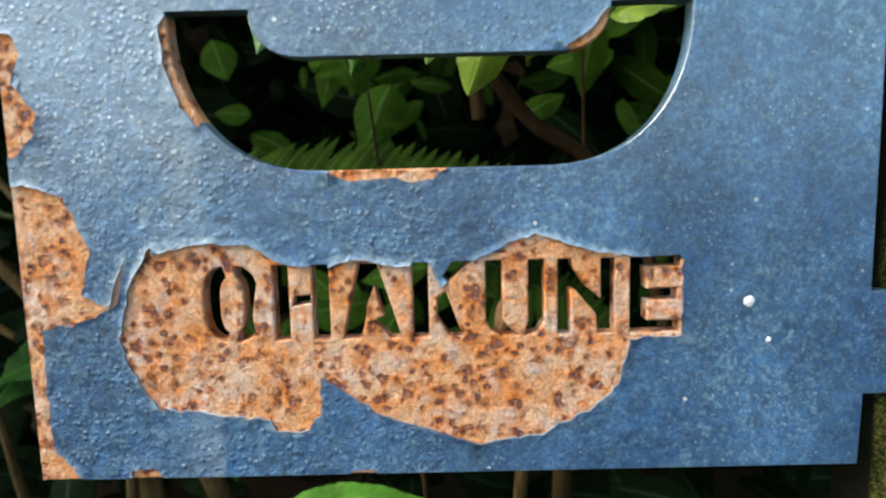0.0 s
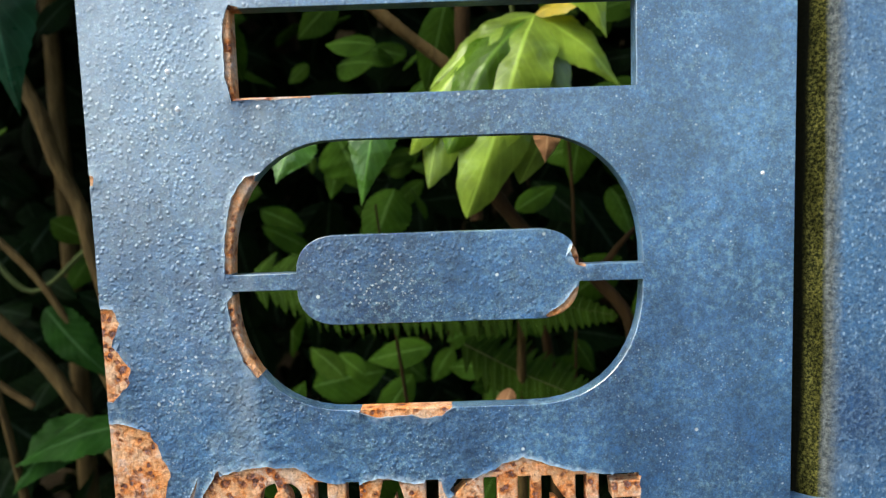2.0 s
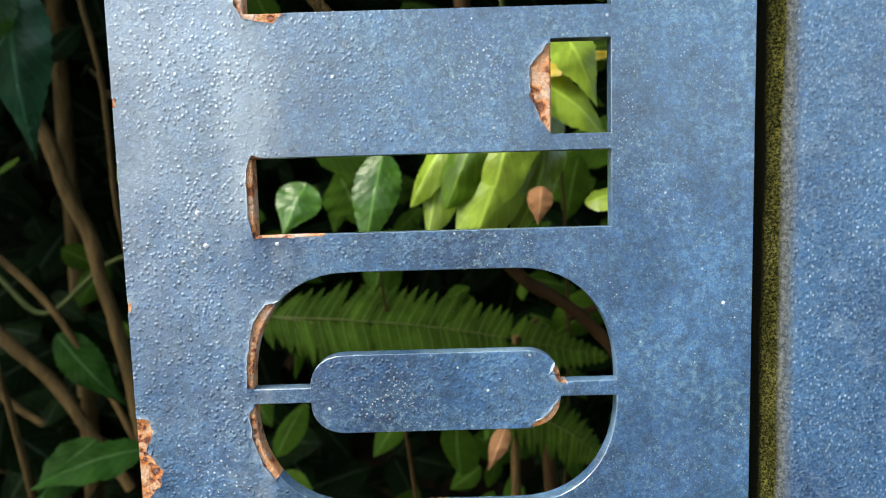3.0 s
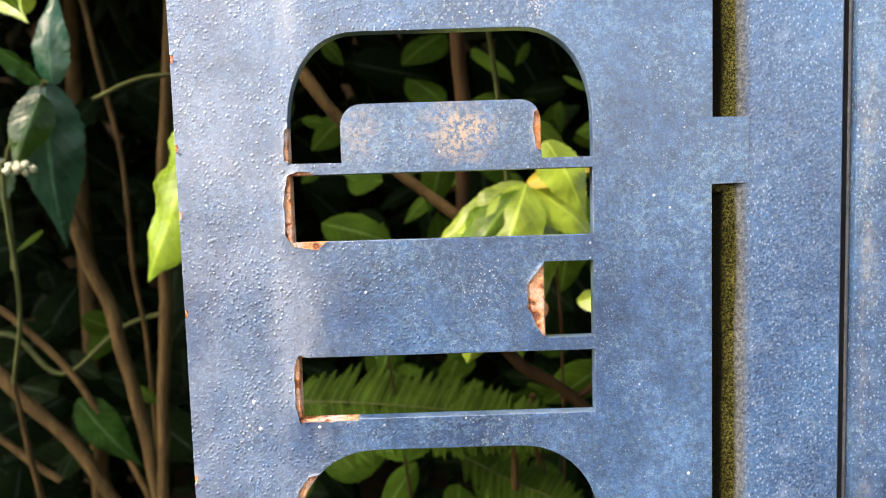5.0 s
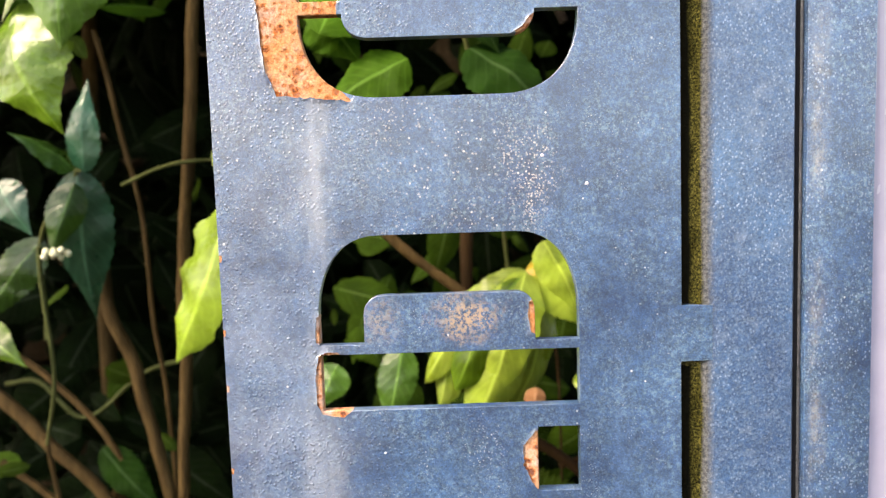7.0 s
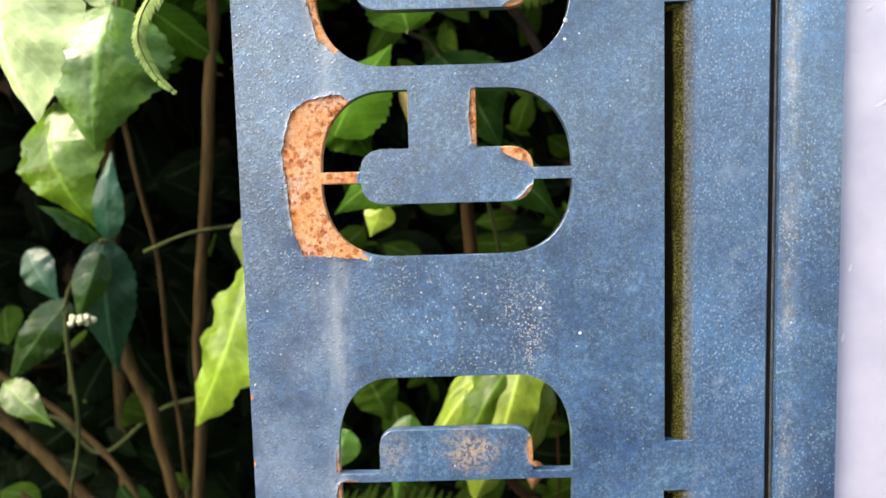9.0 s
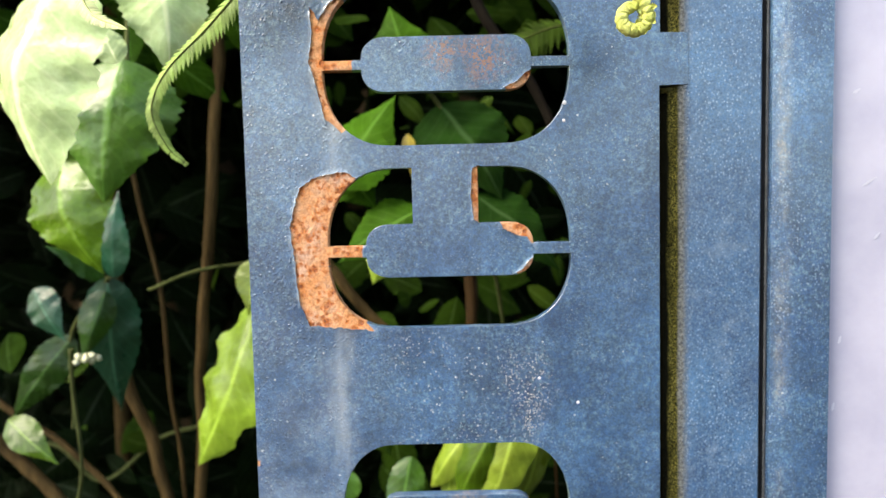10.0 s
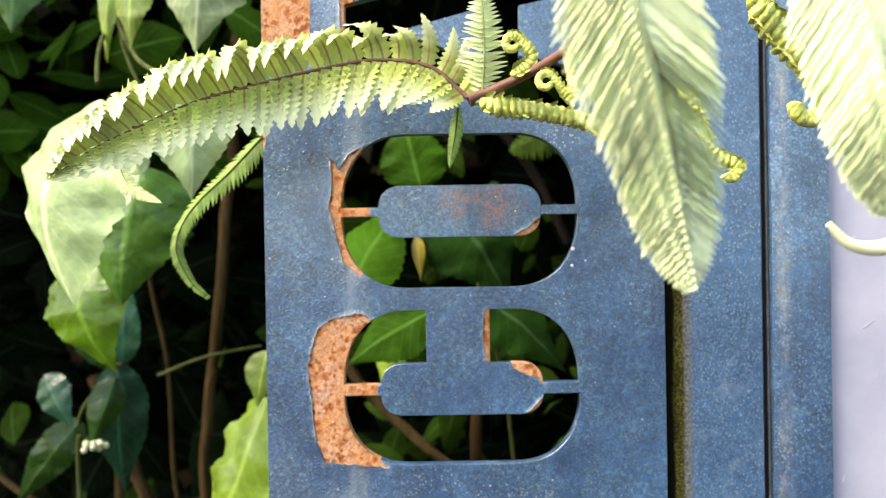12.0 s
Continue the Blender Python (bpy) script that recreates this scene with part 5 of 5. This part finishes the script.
# unrolling tips
crozier(fern, [(0.0033, -0.05, 1.1206), (0.0139, -0.05, 1.1178), (0.0252, -0.048, 1.1168), (0.0435, -0.046, 1.1134), (0.0597, -0.044, 1.1068), (0.0715, -0.042, 1.097), (0.076, -0.042, 1.0877)], 0.0037, 0.0058, 1, 0.9)
crozier(fern, [(0.0758, -0.078, 1.1223), (0.0813, -0.076, 1.105), (0.0871, -0.075, 1.0942), (0.0945, -0.075, 1.0906)], 0.0032, 0.0034, 1, 0.6)
crozier(fern, [(0.0997, -0.08, 1.1484), (0.1119, -0.075, 1.1365), (0.1235, -0.072, 1.1254), (0.1302, -0.07, 1.1168)], 0.0047, 0.0074, 1, 0.62)
stem(fern, [(0.0960, -0.172, 1.0660), (0.0906, -0.17, 1.0625), (0.0845, -0.168, 1.0602), (0.0781, -0.168, 1.0610), (0.0735, -0.168, 1.0655)], 0.0028, 0.0007, M["pale_shoot"], "shoot", knots=False)
crozier(fern, [(0.0366, -0.072, 1.133), (0.0389, -0.07, 1.1235), (0.0382, -0.068, 1.1159), (0.0321, -0.068, 1.1242)], 0.00205, 0.0033, -1, 0.9)
crozier(fern, [(0.0175, -0.06, 1.127), (0.0251, -0.06, 1.1332), (0.0209, -0.06, 1.1407)], 0.00235, 0.0032, -1, 0.9)

# roots and stalks that carry the plants to the ground
stem(broadleaf, [(-0.3263, 0.35, 1.392), (-0.45, 0.6, 1.35), (-0.56, 0.78, 0.9), (-0.6, 0.85, -0.05)], 0.004, 0.016, M["bark"])
stem(rosette, [(-0.4024, 0.36, 0.686), (-0.41, 0.42, 0.45), (-0.43, 0.5, 0.2), (-0.43, 0.52, -0.05)], 0.002, 0.008, M["bark"])
stem(lime_shrub, [(0.055, 0.3, 0.66), (0.06, 0.36, 0.45), (0.05, 0.42, 0.2), (0.05, 0.44, -0.05)], 0.003, 0.009, M["bark"])
stem(thicket, [(-0.33, 0.5, 0.42), (-0.31, 0.52, 0.2), (-0.3, 0.55, -0.05)], 0.012, 0.018, M["bark"])
stem(thicket, [(-0.31, 0.55, 0.44), (-0.24, 0.57, 0.2), (-0.22, 0.6, -0.05)], 0.011, 0.015, M["bark"])
stem(thicket, [(0.08, 0.36, 0.66), (0.1, 0.4, 0.4), (0.08, 0.45, -0.05)], 0.003, 0.014, M["redbark"])
stem(shade_fern, [(-0.05, 0.3, 0.73), (-0.02, 0.36, 0.4), (0.0, 0.42, -0.05)], 0.0008, 0.004, M["redbark"], "stalk")
stem(fern, [(0.16, -0.12, 1.31), (0.36, -0.2, 1.46), (0.75, -0.34, 1.25), (1.0, -0.4, 0.6), (1.05, -0.42, -0.05)], 0.003, 0.008, M["rachis"], "stalk")
for b in buds:
    bm = bmesh.new()
    for i in range(7):
        q = Vector((random.uniform(-1, 1), random.uniform(-1, 1), random.uniform(-1, 1))) * 0.005
        bmesh.ops.create_icosphere(bm, subdivisions=1, radius=random.uniform(0.0022, 0.0038), matrix=Matrix.Translation(Vector(b) + q))
    part("flower_bud", bm, M["bud"], rosette, "small cream flower buds", smooth=70)


def undergrowth(name, label, count, spread, size, material, seed):
    """Countless leaves of the bush: spread is ((x0, x1), (y0, y1), (z0, z1))."""
    rng = np.random.default_rng(seed)
    verts, faces, uvs = [], [], []
    for _ in range(count):
        c = Vector([rng.uniform(*s) for s in spread])
        d = Vector((rng.normal(), rng.normal() * 0.7, rng.normal() * 0.8 - 0.5)).normalized()
        n = Vector((rng.normal() * 0.6, -1, rng.normal() * 0.5 + 0.5))
        a, n, s = frame_of(c, c + d, n)
        ln = size * rng.uniform(0.6, 1.5)
        w = ln * rng.uniform(0.2, 0.32)
        k = len(verts)
        for u, h in ((0.0, 0.0), (0.1, 0.5), (0.25, 0.86), (0.45, 1.0), (0.65, 0.84), (0.82, 0.5), (0.93, 0.2), (1.0, 0.0)):
            mid = c + d * (ln * (u - 0.4)) - n * (ln * 0.25 * (u - 0.4) ** 2)
            for v in (-1, 0, 1):
                verts.append(mid + s * (w * h * v) - n * (0.3 * w * h * abs(v)))
                uvs.append((u, (v + 1) / 2))
        for i in range(7):
            for j in range(2):
                q = k + i * 3 + j
                faces.append((q, q + 3, q + 4, q + 1))
    ob = sheet_object(name, verts, faces, uvs, material, None)
    return tagged(ob, label, "foliage", kind="stuff")


undergrowth("undergrowth", "dense undergrowth leaves behind the sign, near black to stand for shade", 2600, ((-1.7, 1.7), (0.62, 1.5), (0.0, 1.9)), 0.11, M["shade_leaf"], 3)
undergrowth("undergrowth", "undergrowth leaves, their green dulled to stand for shade", 40, ((-1.2, 1.0), (0.55, 0.95), (0.35, 1.45)), 0.07, M["under_leaf"], 8)
undergrowth("undergrowth", "small leaves behind the sign, shade mixed into their green", 190, ((-0.26, 0.32), (0.42, 0.64), (0.40, 1.3)), 0.06, M["under_leaf"], 21)
undergrowth("undergrowth", "leaf bits behind the sign, darkened to stand for shade", 34, ((-0.5, 0.3), (0.4, 0.6), (0.42, 1.15)), 0.035, M["fern_dark"], 23)
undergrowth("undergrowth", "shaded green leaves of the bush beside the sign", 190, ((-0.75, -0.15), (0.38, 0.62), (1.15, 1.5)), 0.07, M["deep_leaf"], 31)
# leaf layers added overhead, mostly out of view, to block sun from the bush
undergrowth("canopy", "leaves added overhead to shade the undergrowth", 4200, ((-2.2, 2.2), (0.3, 2.0), (1.47, 2.1)), 0.16, M["shade_leaf"], 5)
undergrowth("canopy", "unseen leaves added overhead to shade the bush", 1300, ((-2.4, -0.55), (0.14, 0.6), (1.5, 1.9)), 0.14, M["shade_leaf"], 41)
undergrowth("bush_wall", "mass of far bush foliage, its shade put into the colour", 2600, ((-3.5, 3.5), (1.5, 2.6), (0.0, 2.6)), 0.22, M["shade_leaf"], 11)
# dark sheet added behind everything so no sky shows through the leaves
bm = bmesh.new()
bmesh.ops.create_grid(bm, x_segments=60, y_segments=24, size=1.0, matrix=Matrix.Translation((0, 2.9, 1.4)) @ Euler((radians(90), 0, 0)).to_matrix().to_4x4() @ Matrix.Diagonal((7, 1.6, 1, 1)))
for v in bm.verts:
    v.co.y += 0.35 * noise.noise(v.co * 2.1)
tagged(finish("backdrop", bm, M["soil"]), "dark backdrop added behind the bush to keep sky out", "bank", kind="structure")

# ---- small marks ----
def splat(x, z, r, parent):
    bm = bmesh.new()
    ring = []
    top = bm.verts.new((x / 1000, -0.0010, z / 1000))
    for i in range(14):
        a = 2 * math.pi * i / 14
        q = r * (1 + 0.25 * noise.noise((math.cos(a) * 1.5 + x, math.sin(a) * 1.5 + z, 0)))
        ring.append(bm.verts.new(((x + q * math.cos(a)) / 1000, -0.0003, (z + q * math.sin(a)) / 1000)))
    for i in range(14):
        bm.faces.new((ring[i], ring[(i + 1) % 14], top))
    part("lime_spot", bm, M["scuff"], parent, "chalky white bird-lime spot", smooth=60)


for x, z, r in ((68.3, 647.0, 1.4), (86.6, 740.2, 0.6), (-71.5, 772.0, 0.8), (-69.5, 762.0, 0.8), (57.0, 921.0, 0.8), (52.0, 1060.0, 1.0), (-48.0, 762.0, 0.7), (73.0, 638.0, 0.7), (39.0, 933.0, 0.8), (51.5, 1052.0, 0.8)):
    splat(x, z, r, sign)
for x0, z0, x1, z1 in ((0.191, 1.019, 0.198, 1.0235), (0.197, 0.994, 0.2, 0.9975), (0.1815, 0.945, 0.1825, 0.949), (0.186, 1.062, 0.1895, 1.064), (0.2035, 1.04, 0.2075, 1.0455), (0.179, 0.9125, 0.1798, 0.917)):
    bm = bmesh.new()
    d = Vector((x1 - x0, z1 - z0))
    s = Vector((-d.y, d.x)).normalized() * 0.0007
    rim = [bm.verts.new((x0 + d.x * u + s.x * k, 0.0043, z0 + d.y * u + s.y * k)) for u, k in ((0, 0.3), (0.3, -1), (0.7, -0.6), (1, -0.2), (0.9, 0.6), (0.5, 1.1), (0.15, 0.9))]
    bm.faces.new(rim)
    part("scuff", bm, M["smear"], board, "pale scuff mark", smooth=0)
